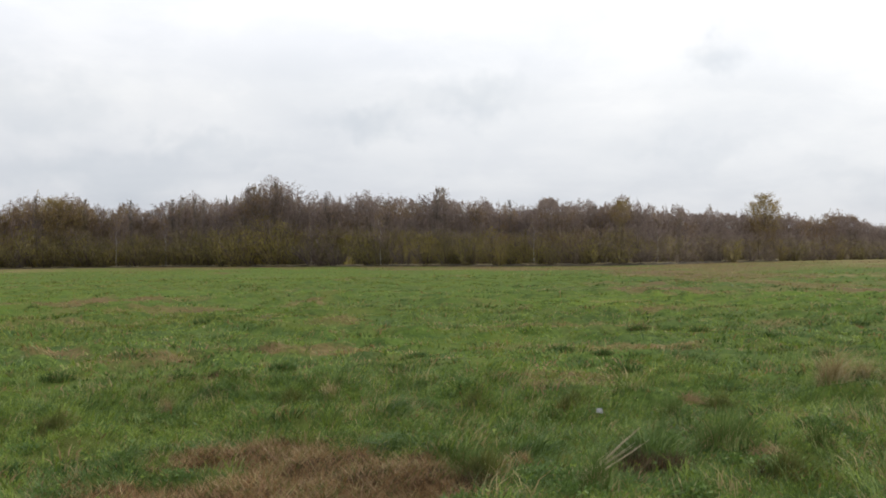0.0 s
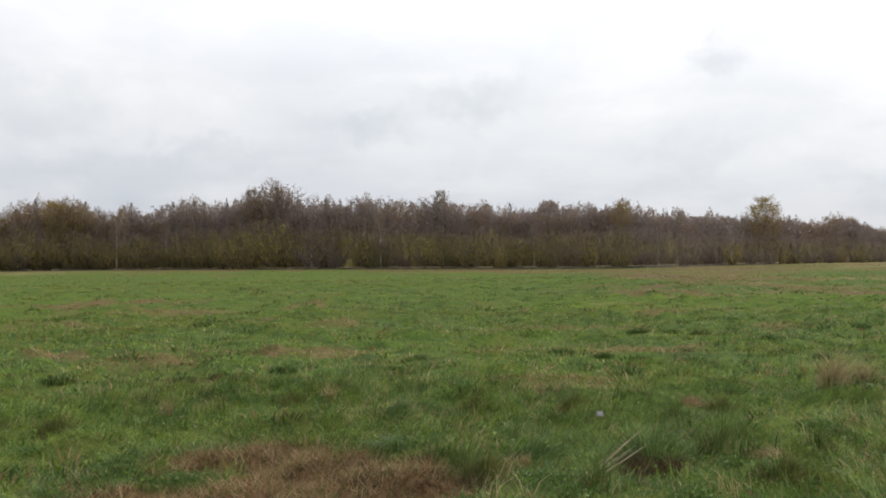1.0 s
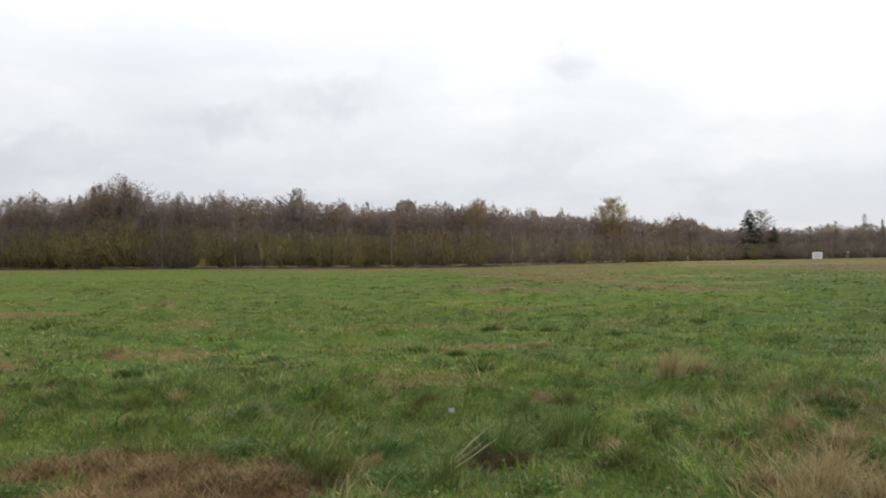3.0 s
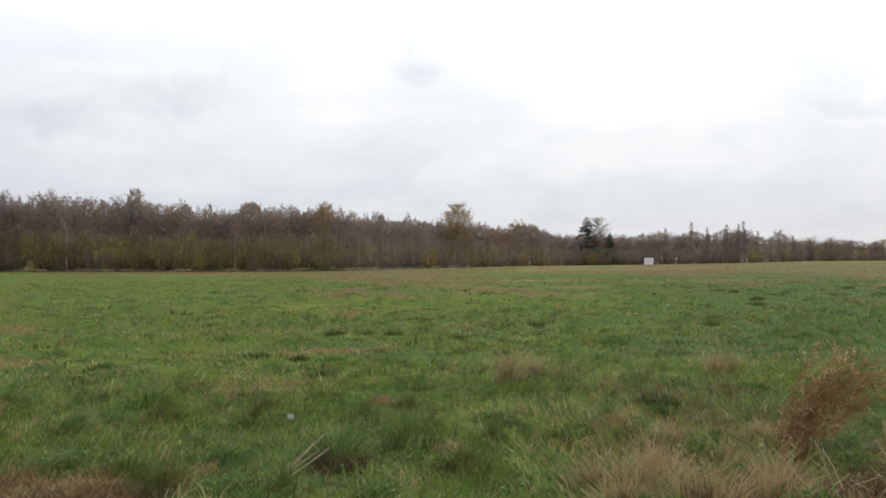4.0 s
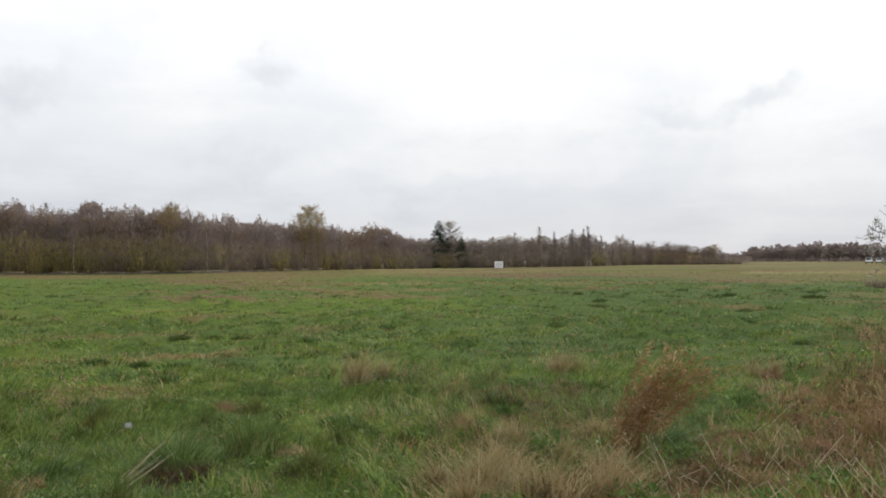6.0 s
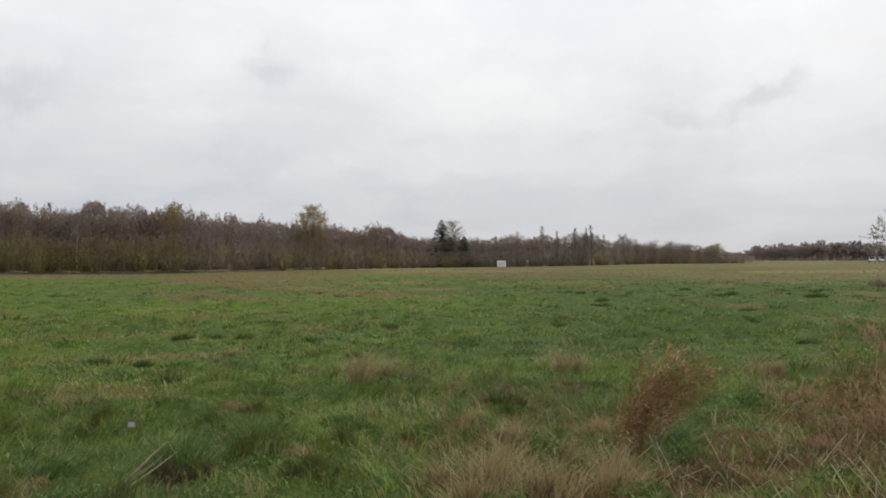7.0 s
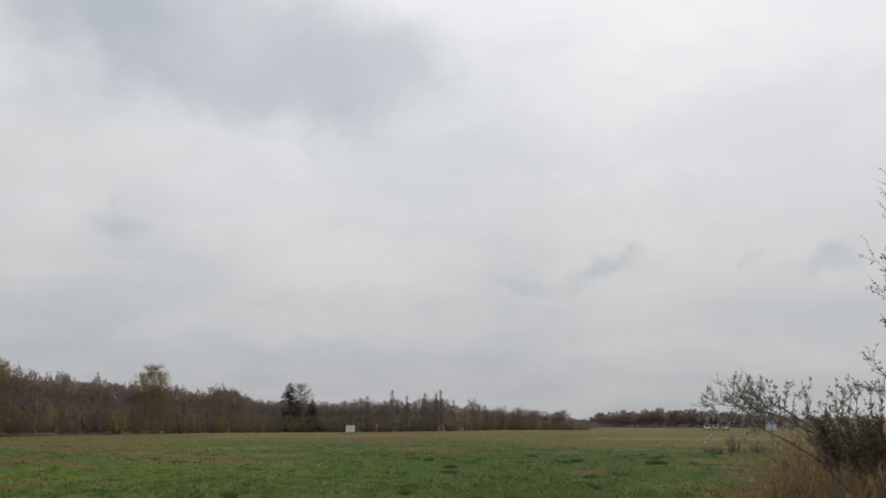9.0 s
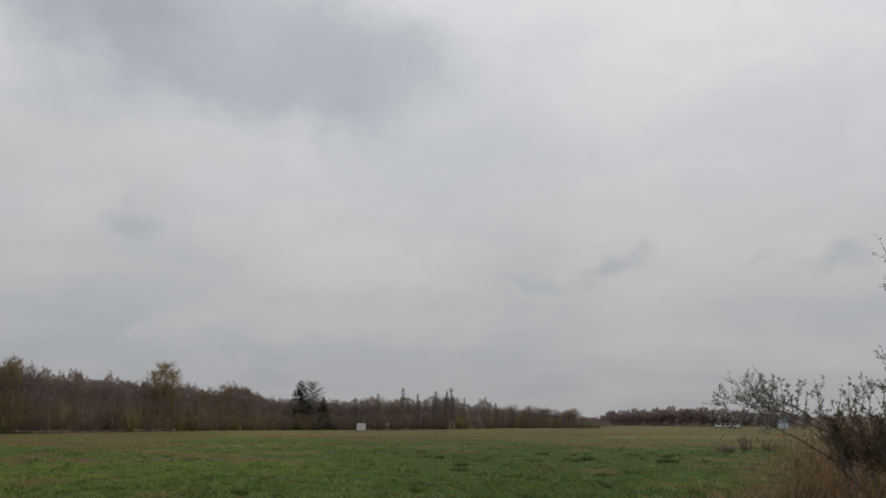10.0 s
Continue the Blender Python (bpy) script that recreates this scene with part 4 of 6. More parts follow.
wispy = tussock("grass_tussock", "grey-green wispy tussock with bleached upright blades", "tussock", 0.55, 0.42, (GREYGREEN, STRAW), 0.6, 520, 0.35, 0.006, loose=True)
for x, y, s, turn in ((2.2, 7.75, 1.0, 0), (2.45, 8.05, 0.7, 120), (0.98, 6.7, 0.8, 40), (2.95, 7.5, 0.6, 210), (2.3, 9.75, 0.7, 80), (0.05, 7.35, 0.8, 300), (4.4, 8.1, 0.7, 150)):
    put(wispy, x, y, s, s, turn, USED)
hollow = tussock("dry_tussock", "brown matted hollow of dead grass beside a tussock", "dry tussock", 0.62, 0.20, (OLD_STEM, DEAD), 1.0, 760, 0.4, 0.007, loose=True)
for x, y, s, turn in ((1.44, 7.26, 1.0, 0), (1.68, 7.22, 0.8, 200), (2.36, 6.95, 0.75, 90), (0.12, 7.0, 0.9, 30), (-0.3, 7.6, 0.9, 160), (3.05, 9.15, 0.7, 50), (5.12, 8.5, 0.95, 0), (-3.35, 13.0, 0.7, 100)):
    put(hollow, x, y, s, s, turn, USED)
mixed = tussock("grass_tussock", "low olive tussock with rusty dead blades in the meadow", "tussock", 0.6, 0.30, (OLIVE, DEAD), 0.9, 560, 0.25, 0.008, loose=True)
for x, y, s, turn in ((2.45, 6.85, 0.9, 0), (0.2, 7.15, 0.9, 70), (2.95, 10.2, 0.9, 130), (0.25, 10.6, 0.8, 200), (3.6, 7.6, 0.6, 260), (1.3, 9.9, 0.8, 20), (-3.9, 9.0, 0.9, 90), (-1.9, 10.9, 0.8, 310), (5.9, 9.9, 0.9, 60), (7.2, 8.2, 0.9, 180)):
    put(mixed, x, y, s, s, turn, USED)
dry_kinds = [tussock("dry_tussock", "pale straw-coloured dry grass tussock in the meadow", "dry tussock", 0.42, 0.60, (STRAW, PALE), 0.8, 400, 0.4, 0.0075, loose=True),
             tussock("dry_tussock", "flattened pink-brown dry grass clump in the meadow", "dry tussock", 0.7, 0.20, (PLUME, DEAD), 1.05, 720, 0.3, 0.007, loose=True)]
for n, (x, y, s, kind) in enumerate([(4.46, 10.75, 1.0, 0), (4.42, 10.9, 0.7, 0), (4.85, 10.85, 0.6, 0), (5.1, 10.85, 0.5, 1), (3.08, 8.75, 0.75, 1), (2.92, 8.95, 0.5, 1), (-1.46, 10.95, 0.5, 0), (-0.02, 7.4, 0.7, 1), (-3.3, 10.6, 0.4, 0),
                                     (2.7, 10.5, 0.8, 1), (7.68, 11.05, 0.9, 0), (7.95, 11.0, 0.7, 0), (9.92, 9.2, 0.9, 1), (9.7, 9.3, 0.7, 0), (10.1, 9.25, 0.6, 0), (2.5, 7.35, 0.7, 1), (2.35, 27.5, 1.3, 1)]):
    put(dry_kinds[kind], x, y, s, s, n * 81.0, USED)
mounds = [tussock("dry_tussock", "mound of withered straw-coloured grass at the verge", "dry tussock", 0.9, 0.44, (STRAW, OLD_STEM), 1.0, 860, 0.42, 0.008, loose=True),
          tussock("dry_tussock", "slumped clump of tan dead grass at the verge", "dry tussock", 0.8, 0.46, (STRAW, DEAD), 1.05, 760, 0.4, 0.008, loose=True),
          tussock("dry_tussock", "olive and brown clump of half-dead grass at the verge", "dry tussock", 0.8, 0.27, (OLIVE, PLUME), 1.0, 620, 0.4, 0.007, loose=True)]
for n, (x, y, s, kind) in enumerate([(3.35, 5.75, 0.9, 0), (3.75, 6.25, 1.0, 1), (4.2, 6.75, 0.7, 0), (3.0, 5.35, 0.8, 1), (3.95, 5.7, 0.9, 2), (4.45, 6.3, 0.75, 1), (3.5, 5.2, 0.9, 0), (4.75, 7.1, 0.6, 2),
                                     (2.75, 5.6, 0.5, 2), (3.3, 6.45, 0.6, 2), (4.3, 5.5, 0.9, 0), (4.0, 5.1, 0.9, 1), (5.3, 7.0, 0.6, 1), (5.9, 7.2, 0.6, 0), (3.1, 6.0, 0.7, 1), (4.1, 7.4, 0.5, 1)]):
    put(mounds[kind], x + 0.10, y + 0.12, s * 0.95, s * random.uniform(0.8, 1.1), n * 67.0, USED)


def stalks(name, label, spread, count, length, flat, to=0.0, radius=0.004, spread_to=0.9, bend=0.13):
    """Loose bleached stalks, each a thin bent tube."""
    ob = tagged(new(name), label, "dry stalks", group="bleached stalks at the verge")
    for _ in range(count):
        s = Shape()
        p = Vector((random.uniform(-spread, spread), random.uniform(-spread, spread) * 0.6, 0.02))
        a, e = to + random.gauss(0, spread_to), flat * random.uniform(0.6, 1.3)
        L = length * random.uniform(0.5, 1.2)
        way = Vector((math.cos(a) * math.cos(e), math.sin(a) * math.cos(e), math.sin(e)))
        side = rand_dir() * bend * L
        s.tube([p, p + way * L * 0.35 + side * 0.6, p + way * L * 0.7 + side, p + way * L], [radius, radius * 0.9, radius * 0.7, radius * 0.35], 4)
        part("stalk", s, PALE, ob)
    return ob


fallen = stalks("fallen_stalks", "bundle of bleached reed stalks lying over the grass", 0.05, 9, 0.50, 0.46, 0.45, 0.0038, 0.06, 0.02)
put(fallen, 0.90, 6.84, 1.1, 1.1, 0, USED)
loose = stalks("loose_stalks", "bleached crooked stalks poking out of dry grass", 0.45, 5, 0.32, 0.72, 1.2, 0.0044, 0.9, 0.40)
for x, y, s, turn in ((3.4, 5.6, 0.7, 0), (3.6, 6.1, 0.8, 70), (4.6, 6.3, 0.8, 160), (5.3, 5.3, 1.0, 20), (5.9, 4.7, 1.0, 100), (6.5, 4.2, 1.1, 200), (6.3, 5.4, 0.9, 300), (7.5, 4.9, 1.0, 50),
                      (8.3, 5.6, 1.0, 130), (4.4, 5.6, 0.9, 250), (5.0, 7.4, 0.6, 10), (5.6, 6.0, 1.0, 140), (6.9, 6.3, 1.0, 260), (7.1, 4.2, 1.0, 330), (4.9, 5.2, 1.1, 190), (5.6, 4.4, 1.0, 280),
                      (6.0, 4.0, 1.1, 30), (7.9, 4.4, 1.1, 80), (8.8, 5.0, 1.2, 170)):
    put(loose, x, y, s, s, turn, USED)
for n in range(16):
    p = at(random.uniform(-62, -30), random.uniform(4.9, 8.6))
    put(loose, p.x, p.y, random.uniform(0.6, 1.1), None, n * 47.0, USED)


# rust-brown dock gone to seed
def dock_plant():
    ob = tagged(new("dock_plant"), "rust-brown dock plant gone to seed, leaning in the grass", "weed")
    for i in range(34):
        outer = i > 15
        stem, seeds = Shape(), Shape()
        p = Vector((random.uniform(-0.12, 0.12) + (random.uniform(0.0, 0.24) if outer else 0), random.uniform(-0.14, 0.14), 0.0))
        L = random.uniform(0.55, 1.0) if not outer else random.uniform(0.6, 0.98)
        lean = 0.22 + 0.3 * random.random() + (random.uniform(-0.05, 0.42) if outer else 0)
        side = random.uniform(-0.25, 0.25) * lean
        pts = [p + Vector((lean * L * (q ** 1.7), side * L * q ** 1.7, L * q * (1 - 0.22 * q * lean))) for q in (0, 0.25, 0.5, 0.75, 1.0)]
        stem.tube(pts, [0.0035, 0.003, 0.0025, 0.002, 0.001], 4)
        ob_stem = part("stem", stem, DEAD, ob)
        for _ in range(120 if not outer else 80):
            q = random.uniform(0.1, 1.0) if not outer else random.uniform(0.4, 1.0)
            k = min(int(q * 4), 3)
            c, w = pts[k].lerp(pts[k + 1], q * 4 - k), (pts[k + 1] - pts[k]).normalized()
            seeds.lance(c + rand_dir() * random.uniform(0, 0.06 + 0.03 * outer), (w * 0.8 + rand_dir() * 1.1 + Vector((0.4, 0, 0))).normalized(), random.uniform(0.025, 0.08), random.uniform(0.006, 0.014))
        tagged(part("seed_head", seeds, RUST if not outer or i % 3 else DEAD, ob_stem), kind="stuff")
        if i % 2 == 0:
            leaves = Shape()
            for _ in range(10 if not outer else 3):
                q = random.uniform(0.15, 0.95)
                k = min(int(q * 4), 3)
                leaves.lance(pts[k].lerp(pts[k + 1], q * 4 - k) + rand_dir() * 0.05, (rand_dir() + Vector((0.9, 0, -0.2))).normalized(), random.uniform(0.04, 0.09), 0.013)
            tagged(part("curled_leaf", leaves, PALE, ob_stem), kind="stuff")
    return ob


put(dock_plant(), 5.05, 6.27, 1.05, 1.10, -37, USED)


# broad green weeds low in the verge
def leafy_weed():
    ob = tagged(new("leafy_weed"), "low fresh green leafy weed among dry grass", "weed", group="green weeds in the verge")
    s = Shape()
    for _ in range(150):
        a, e = random.uniform(0, 6.283), random.uniform(0.1, 1.1)
        way = Vector((math.cos(a) * math.cos(e), math.sin(a) * math.cos(e), math.sin(e)))
        s.lance(Vector((random.gauss(0, 0.10), random.gauss(0, 0.10), random.uniform(0.0, 0.09))), way, random.uniform(0.03, 0.065), random.uniform(0.014, 0.024))
    tagged(part("foliage", s, WEED, ob), kind="stuff")
    return ob


weed = leafy_weed()
for n in range(30):
    az, d = random.uniform(-64, -26), random.uniform(5.4, 12)
    p = at(az, d)
    put(weed, p.x, p.y, random.uniform(0.7, 1.5), None, n * 53.0, USED)
for n in range(110):
    az, d = random.uniform(-36, 27), random.uniform(5.4, 12)
    p = at(az, d)
    if hay(np.array([p.x]), np.array([p.y]))[0] < 0.2: put(weed, p.x, p.y, random.uniform(0.4, 1.0), None, n * 53.0, USED)

# crumpled scrap
bm = bmesh.new()
bmesh.ops.create_grid(bm, x_segments=6, y_segments=5, size=0.5)
for vert in bm.verts:
    vert.co = Vector((vert.co.x * 0.07, vert.co.y * 0.045, 0.03 + 0.02 * noise.noise(vert.co * 5.0) + 0.02 * vert.co.y))
bmesh.ops.solidify(bm, geom=bm.faces[:], thickness=0.003)
scrap = tagged(new("paper_scrap", bm_mesh("paper_scrap", bm, PAPER)), "crumpled white scrap lying in the grass", "litter")
scrap.matrix_basis = pose(1.43, 9.2, float(ground_z(np.array([1.43]), np.array([9.2]))[0]) + 0.04, 38, 10, 20)


# ---------------------------------------------------------------- trees
def bough(start, way, length, rise, n=4):
    pts, p, w = [start], start, way.normalized()
    for _ in range(n):
        w = (w + Vector((0, 0, rise)) + rand_dir() * 0.16).normalized()
        p = p + w * (length / n)
        pts.append(p)
    return pts


def tree(name, label, category, H, spread, low, limbs, twigs, leaves, bark, twig_mat, leaf_mat, shape="oval", trunk_r=0.11, twig_len=0.75, twig_w=0.05, leaf_size=0.28, steep=0.8):
    """A tapered trunk, limbs that thin out, fine twigs and loose leaves. H: height, low: where the crown begins, as a share."""
    ob = tagged(new(name), label, category)
    tr, br, tw, lf = Shape(), Shape(), Shape(), Shape()
    tp = [Vector((0, 0, -0.2))]
    for i in range(1, 9):
        tp.append(Vector((random.gauss(0, 0.014) * H * (i / 8) ** 0.5, random.gauss(0, 0.014) * H * (i / 8) ** 0.5, H * i / 8)))
    tr.tube(tp, [trunk_r * (1.25 if i == 0 else 1.0 - 0.93 * (i / 8) ** 0.9) for i in range(9)], 7)
    spots = []
    for _ in range(limbs):
        q = low + (0.97 - low) * random.random() ** 0.9
        k = min(int(q * 8), 7)
        p = tp[k].lerp(tp[k + 1], q * 8 - k)
        u = (q - low) / (1 - low)
        wide = {"oval": math.sin(math.pi * min(1, 0.12 + 0.86 * u)) ** 0.7, "narrow": (1 - u) ** 0.85 * (0.35 + 0.65 * min(1, u * 4)), "round": math.sqrt(max(0.05, 1 - (2 * u - 0.85) ** 2 * 0.8))}[shape]
        a = random.uniform(0, 6.283)
        L = H * spread * wide * random.uniform(0.7, 1.2) + 0.3
        pts = bough(p, Vector((math.cos(a), math.sin(a), steep * random.uniform(0.6, 1.4))), L, 0.14 if shape != "round" else 0.0)
        r = trunk_r * 0.34 * (1 - 0.7 * q)
        br.tube(pts, [r, r * 0.75, r * 0.55, r * 0.4, r * 0.2], 3)
        spots.append(pts)
    spots.append(tp[3:])

    def spot():
        line = random.choice(spots)
        q = random.random() ** (0.75 if len(line) == 5 else 1.5) * (len(line) - 1.001)
        i = int(q)
        w = (line[i + 1] - line[i]).normalized()
        return line[i].lerp(line[i + 1], q - i) + rand_dir() * random.random() * 0.3, w

    for _ in range(twigs):
        p, w = spot()
        way = (w + rand_dir() * 0.8 + Vector((0, 0, 0.35))).normalized()
        tw.twig(p, way, twig_len * random.uniform(0.5, 1.3) * (1.2 - 0.75 * min(1.0, p.z / H)), twig_w * random.uniform(0.6, 1.3))
    for _ in range(leaves):
        p, w = spot()
        lf.leaf(p + w * random.uniform(0, 0.5) + rand_dir() * random.uniform(0.05, 0.5), leaf_size * random.uniform(0.6, 1.3))
    part("trunk", tr, bark, ob)
    part("branching", br, bark if bark is not BIRCH else BARK, ob)
    if twigs: tagged(part("crown", tw, twig_mat, ob), kind="stuff")
    if leaves: tagged(part("foliage", lf, leaf_mat, ob), kind="stuff")
    return ob


def shrub(name, label, H, W_, stems, twigs, leaves, twig_mat, leaf_mat, leaf_size=0.24):
    """Many stems from one foot, twigs and leaves down to the ground, with an uneven top."""
    ob = tagged(new(name), label, "shrub", group="shrubs along the wood's edge")
    st, tw, lf = Shape(), Shape(), Shape()
    spots = []
    for _ in range(stems):
        a, out = random.uniform(0, 6.283), random.random() ** 0.6
        L = H * random.uniform(0.7, 1.05) * (1.05 - 0.3 * out)
        p = Vector((math.cos(a) * out * 0.5, math.sin(a) * out * 0.5, -0.1))
        pts = bough(p, Vector((math.cos(a) * out * W_ / H * 0.75, math.sin(a) * out * W_ / H * 0.75, 1.0)), L, 0.02, 5)
        st.tube(pts, [0.06, 0.05, 0.04, 0.03, 0.02, 0.008], 3)
        for i in range(5):
            for _ in range(3): spots.append((pts[i].lerp(pts[i + 1], random.random()), (pts[i + 1] - pts[i]).normalized()))
    for _ in range(twigs):
        p, w = random.choice(spots)
        tw.twig(p, (w + rand_dir() * 0.7 + Vector((0, 0, 0.3))).normalized(), random.uniform(0.4, 1.2), random.uniform(0.018, 0.03))
    for _ in range(leaves):
        p, w = random.choice(spots)
        lf.leaf(p + rand_dir() * random.uniform(0.1, 0.75), leaf_size * random.uniform(0.6, 1.3))
    part("stool", st, BARK, ob)
    tagged(part("crown", tw, twig_mat, ob), kind="stuff")
    tagged(part("foliage", lf, leaf_mat, ob), kind="stuff")
    return ob


def spruce(label, H, W_):
    ob = tagged(new("spruce"), label, "tree")
    tr, nd = Shape(), Shape()
    tr.tube([Vector((0, 0, -0.2)), Vector((0.03, 0, H * 0.5)), Vector((0, 0.02, H))], [0.17, 0.1, 0.015], 7)
    z = 0.06 * H
    while z < H * 0.985:
        u = z / H
        L = W_ * 0.5 * (1 - u) ** 0.8 * random.uniform(0.7, 1.15) + 0.12
        for _ in range(8):
            a = random.uniform(0, 6.283)
            way = Vector((math.cos(a), math.sin(a), random.uniform(-0.35, 0.05))).normalized()
            side = Vector((-way.y, way.x, 0)) * L * 0.22
            for q in (0.1, 0.35, 0.6, 0.8):
                p = Vector((0, 0, z)) + way * L * q
                k = len(nd.v)
                nd.v += [p - side * (1.1 - q) * random.uniform(0.6, 1.2), p + side * (1.1 - q) * random.uniform(0.6, 1.2), p + way * L * 0.35 + Vector((0, 0, -0.12 * L * random.random()))]
                nd.f.append((k, k + 1, k + 2))
                nd.twig(p, (way + rand_dir() * 0.6 + Vector((0, 0, -0.5))).normalized(), L * 0.3 + 0.12, 0.16)
        z += H * 0.022
    part("trunk", tr, BARK, ob)
    tagged(part("needle_canopy", nd, NEEDLE, ob), kind="stuff")
    return ob


random.seed(11)
bare_birches = [tree("birch", "slender bare birch with a white trunk in the wood", "tree", 11, 0.20, 0.35, 40, 1900, 220, BIRCH, TWIG, LEAF_GOLD, "narrow", 0.08, 0.8, 0.022, 0.15, 1.0) for _ in range(3)]
grey_birches = [tree("birch", "slender grey birch with a veil of purple-brown twigs", "tree", 11, 0.20, 0.3, 46, 1700, 160, BARK, TWIG, LEAF_GOLD, "narrow", 0.07, 0.6, 0.050, 0.14, 1.0) for _ in range(2)]
dark_trees = [tree("alder", "leafless dark alder with dense purple-brown twigs", "tree", 10, 0.33, 0.2, 44, 1600, 250, BARK, TWIG, LEAF_BROWN, "oval", 0.11, 0.6, 0.062, 0.15, 0.5) for _ in range(3)]
brown_trees = [tree("aspen", "aspen with thinning brown autumn leaves", "tree", 10, 0.31, 0.18, 42, 1800, 1700, BARK, TWIG, LEAF_BROWN, "oval", 0.11, 0.6, 0.040, 0.17, 0.5) for _ in range(3)]
pale_trees = [tree("poplar", "pale grey leafless poplar rising above the wood", "tree", 12, 0.14, 0.15, 60, 2200, 150, BARK, TWIG_GREY, LEAF_BROWN, "narrow", 0.09, 0.7, 0.034, 0.15, 1.2) for _ in range(2)]
gold_trees = [tree("aspen", "aspen with sparse golden-brown leaves", "tree", 12, 0.21, 0.22, 70, 1100, 3800, BARK, TWIG_GREY, LEAF_GOLD, "oval", 0.11, 0.6, 0.022, 0.15, 0.5) for _ in range(2)]
round_tree = tree("maple", "round-crowned bare grey tree beside a spruce", "tree", 10, 0.20, 0.34, 120, 8500, 0, BARK, TWIG_GREY, LEAF_BROWN, "round", 0.14, 0.5, 0.022, 0.2, 0.55)
olive_shrubs = [shrub("willow_shrub", "olive-yellow willow shrub at the wood's edge", 5.5, 5.6, 15, 350, 1350, TWIG, LEAF_OLIVE, 0.175) for _ in range(3)]
brown_shrubs = [shrub("willow_shrub", "brown half-bare willow shrub at the wood's edge", 5.0, 5.4, 15, 800, 1100, TWIG, LEAF_DULL, 0.15) for _ in range(3)]
spruce_tree = spruce("dark green spruce standing above the wood", 11.0, 6.4)

# skyline of the wood: azimuth and elevation of the treetops
SKY_A = [30, 25.7, 24.3, 23.7, 22.8, 21.6, 20.5, 19.7, 18.8, 17.7, 16.9, 15.9, 15.1, 14.2, 13.2, 11.9, 10.4, 9.3, 8.8, 7.1, 5.6, 4.3, 2.9, 1.5, 0.1, -0.6, -1.3, -2.4, -3.4, -5.2, -6.7, -7.6, -9.2, -9.6, -11, -12, -12.7, -13.2, -14.4,
         -15, -16.2, -17.3, -18.3, -20.8, -22, -23, -24.1, -25, -26.2, -28.7, -29.9, -31.8, -32.6, -33.5, -34.3, -35.6, -36.5, -37.6, -38.4, -39.3, -40.6, -41.3, -42.3, -43.2, -43.9, -44.4, -45]
SKY_E = [2.9, 2.76, 3.5, 3.65, 3.4, 3.5, 2.7, 2.9, 3.3, 2.7, 3.0, 3.6, 3.6, 3.15, 3.5, 4.2, 4.5, 3.8, 3.4, 3.8, 3.4, 3.6, 3.55, 3.2, 3.7, 3.3, 2.95, 3.3, 3.0, 3.0, 3.25, 2.95, 3.0, 2.8, 3.2, 2.7, 2.35, 2.15, 2.45,
         1.95, 2.3, 1.95, 1.93, 1.8, 1.6, 2.0, 1.7, 1.3, 1.14, 1.25, 1.2, 1.5, 1.25, 1.6, 1.35, 1.55, 1.6, 1.0, 1.35, 0.95, 0.85, 0.95, 0.82, 0.66, 0.78, 0.42, 0.15]


def skyline(az):
    return float(np.interp(-az, [-a for a in SKY_A], SKY_E))


def plant(protos, az, d, H, own, widen=1.0):
    ob = random.choice(protos) if isinstance(protos, list) else protos
    s = H / own
    p = at(az, d)
    return put(ob, p.x, p.y, s * widen * random.uniform(0.9, 1.15), s, random.uniform(0, 360), USED)


# back rows: full height; middle rows: lower and denser
az = 29.0
while az > -45.5:
    d = float(edge(az))
    step = 2.9 / d * 57.3
    for row, share in ((15, 1.0), (9.5, 0.86)):
        a = az + random.uniform(-0.5, 0.5) * step
        dd = d + row + random.uniform(-2, 2)
        H = EYE + dd * math.tan(radians(skyline(a)))
        H = H * share * random.uniform(0.9, 1.03)
        u = random.random()
        right = a < -29
        if right: kinds, own = (dark_trees, 10) if u < 0.45 else (pale_trees, 12) if u < 0.7 else (grey_birches, 11) if u < 0.85 else (brown_trees, 10)
        elif a > 14: kinds, own = (brown_trees, 10) if u < 0.32 else (dark_trees, 10) if u < 0.66 else (grey_birches, 11) if u < 0.88 else (gold_trees, 12)
        elif a < -13: kinds, own = (brown_trees, 10) if u < 0.25 else (dark_trees, 10) if u < 0.92 else (grey_birches, 11)
        else: kinds, own = (dark_trees, 10) if u < 0.62 else (brown_trees, 10) if u < 0.82 else (grey_birches, 11) if u < 0.93 else (pale_trees, 12)
        if H > 2.0: plant(kinds, a, dd, H, own, 1.25)
    az -= step * (1.0 if az > -29 else 0.5)

# the shrub belt in front
az = 29.0
while az > -45.0:
    d = float(edge(az))
    step = 2.5 / d * 57.3
    for row, share in ((3.2, 0.52), (6.5, 0.62)):
        a = az + random.uniform(-0.5, 0.5) * step
        dd = d + row + random.uniform(-1, 1)
        H = (EYE + dd * math.tan(radians(skyline(a)))) * share * random.uniform(0.75, 1.15)
        H = max(H, 2.2)
        olive = 0.2 if a < -14 else 0.9 if patchy(np.array([a]), np.array([row]), 4.0, 61)[0] > 0.3 else 0.45
        plant(olive_shrubs if random.random() < olive else brown_shrubs, a, dd, H, 5.3, 1.15)
    az -= step

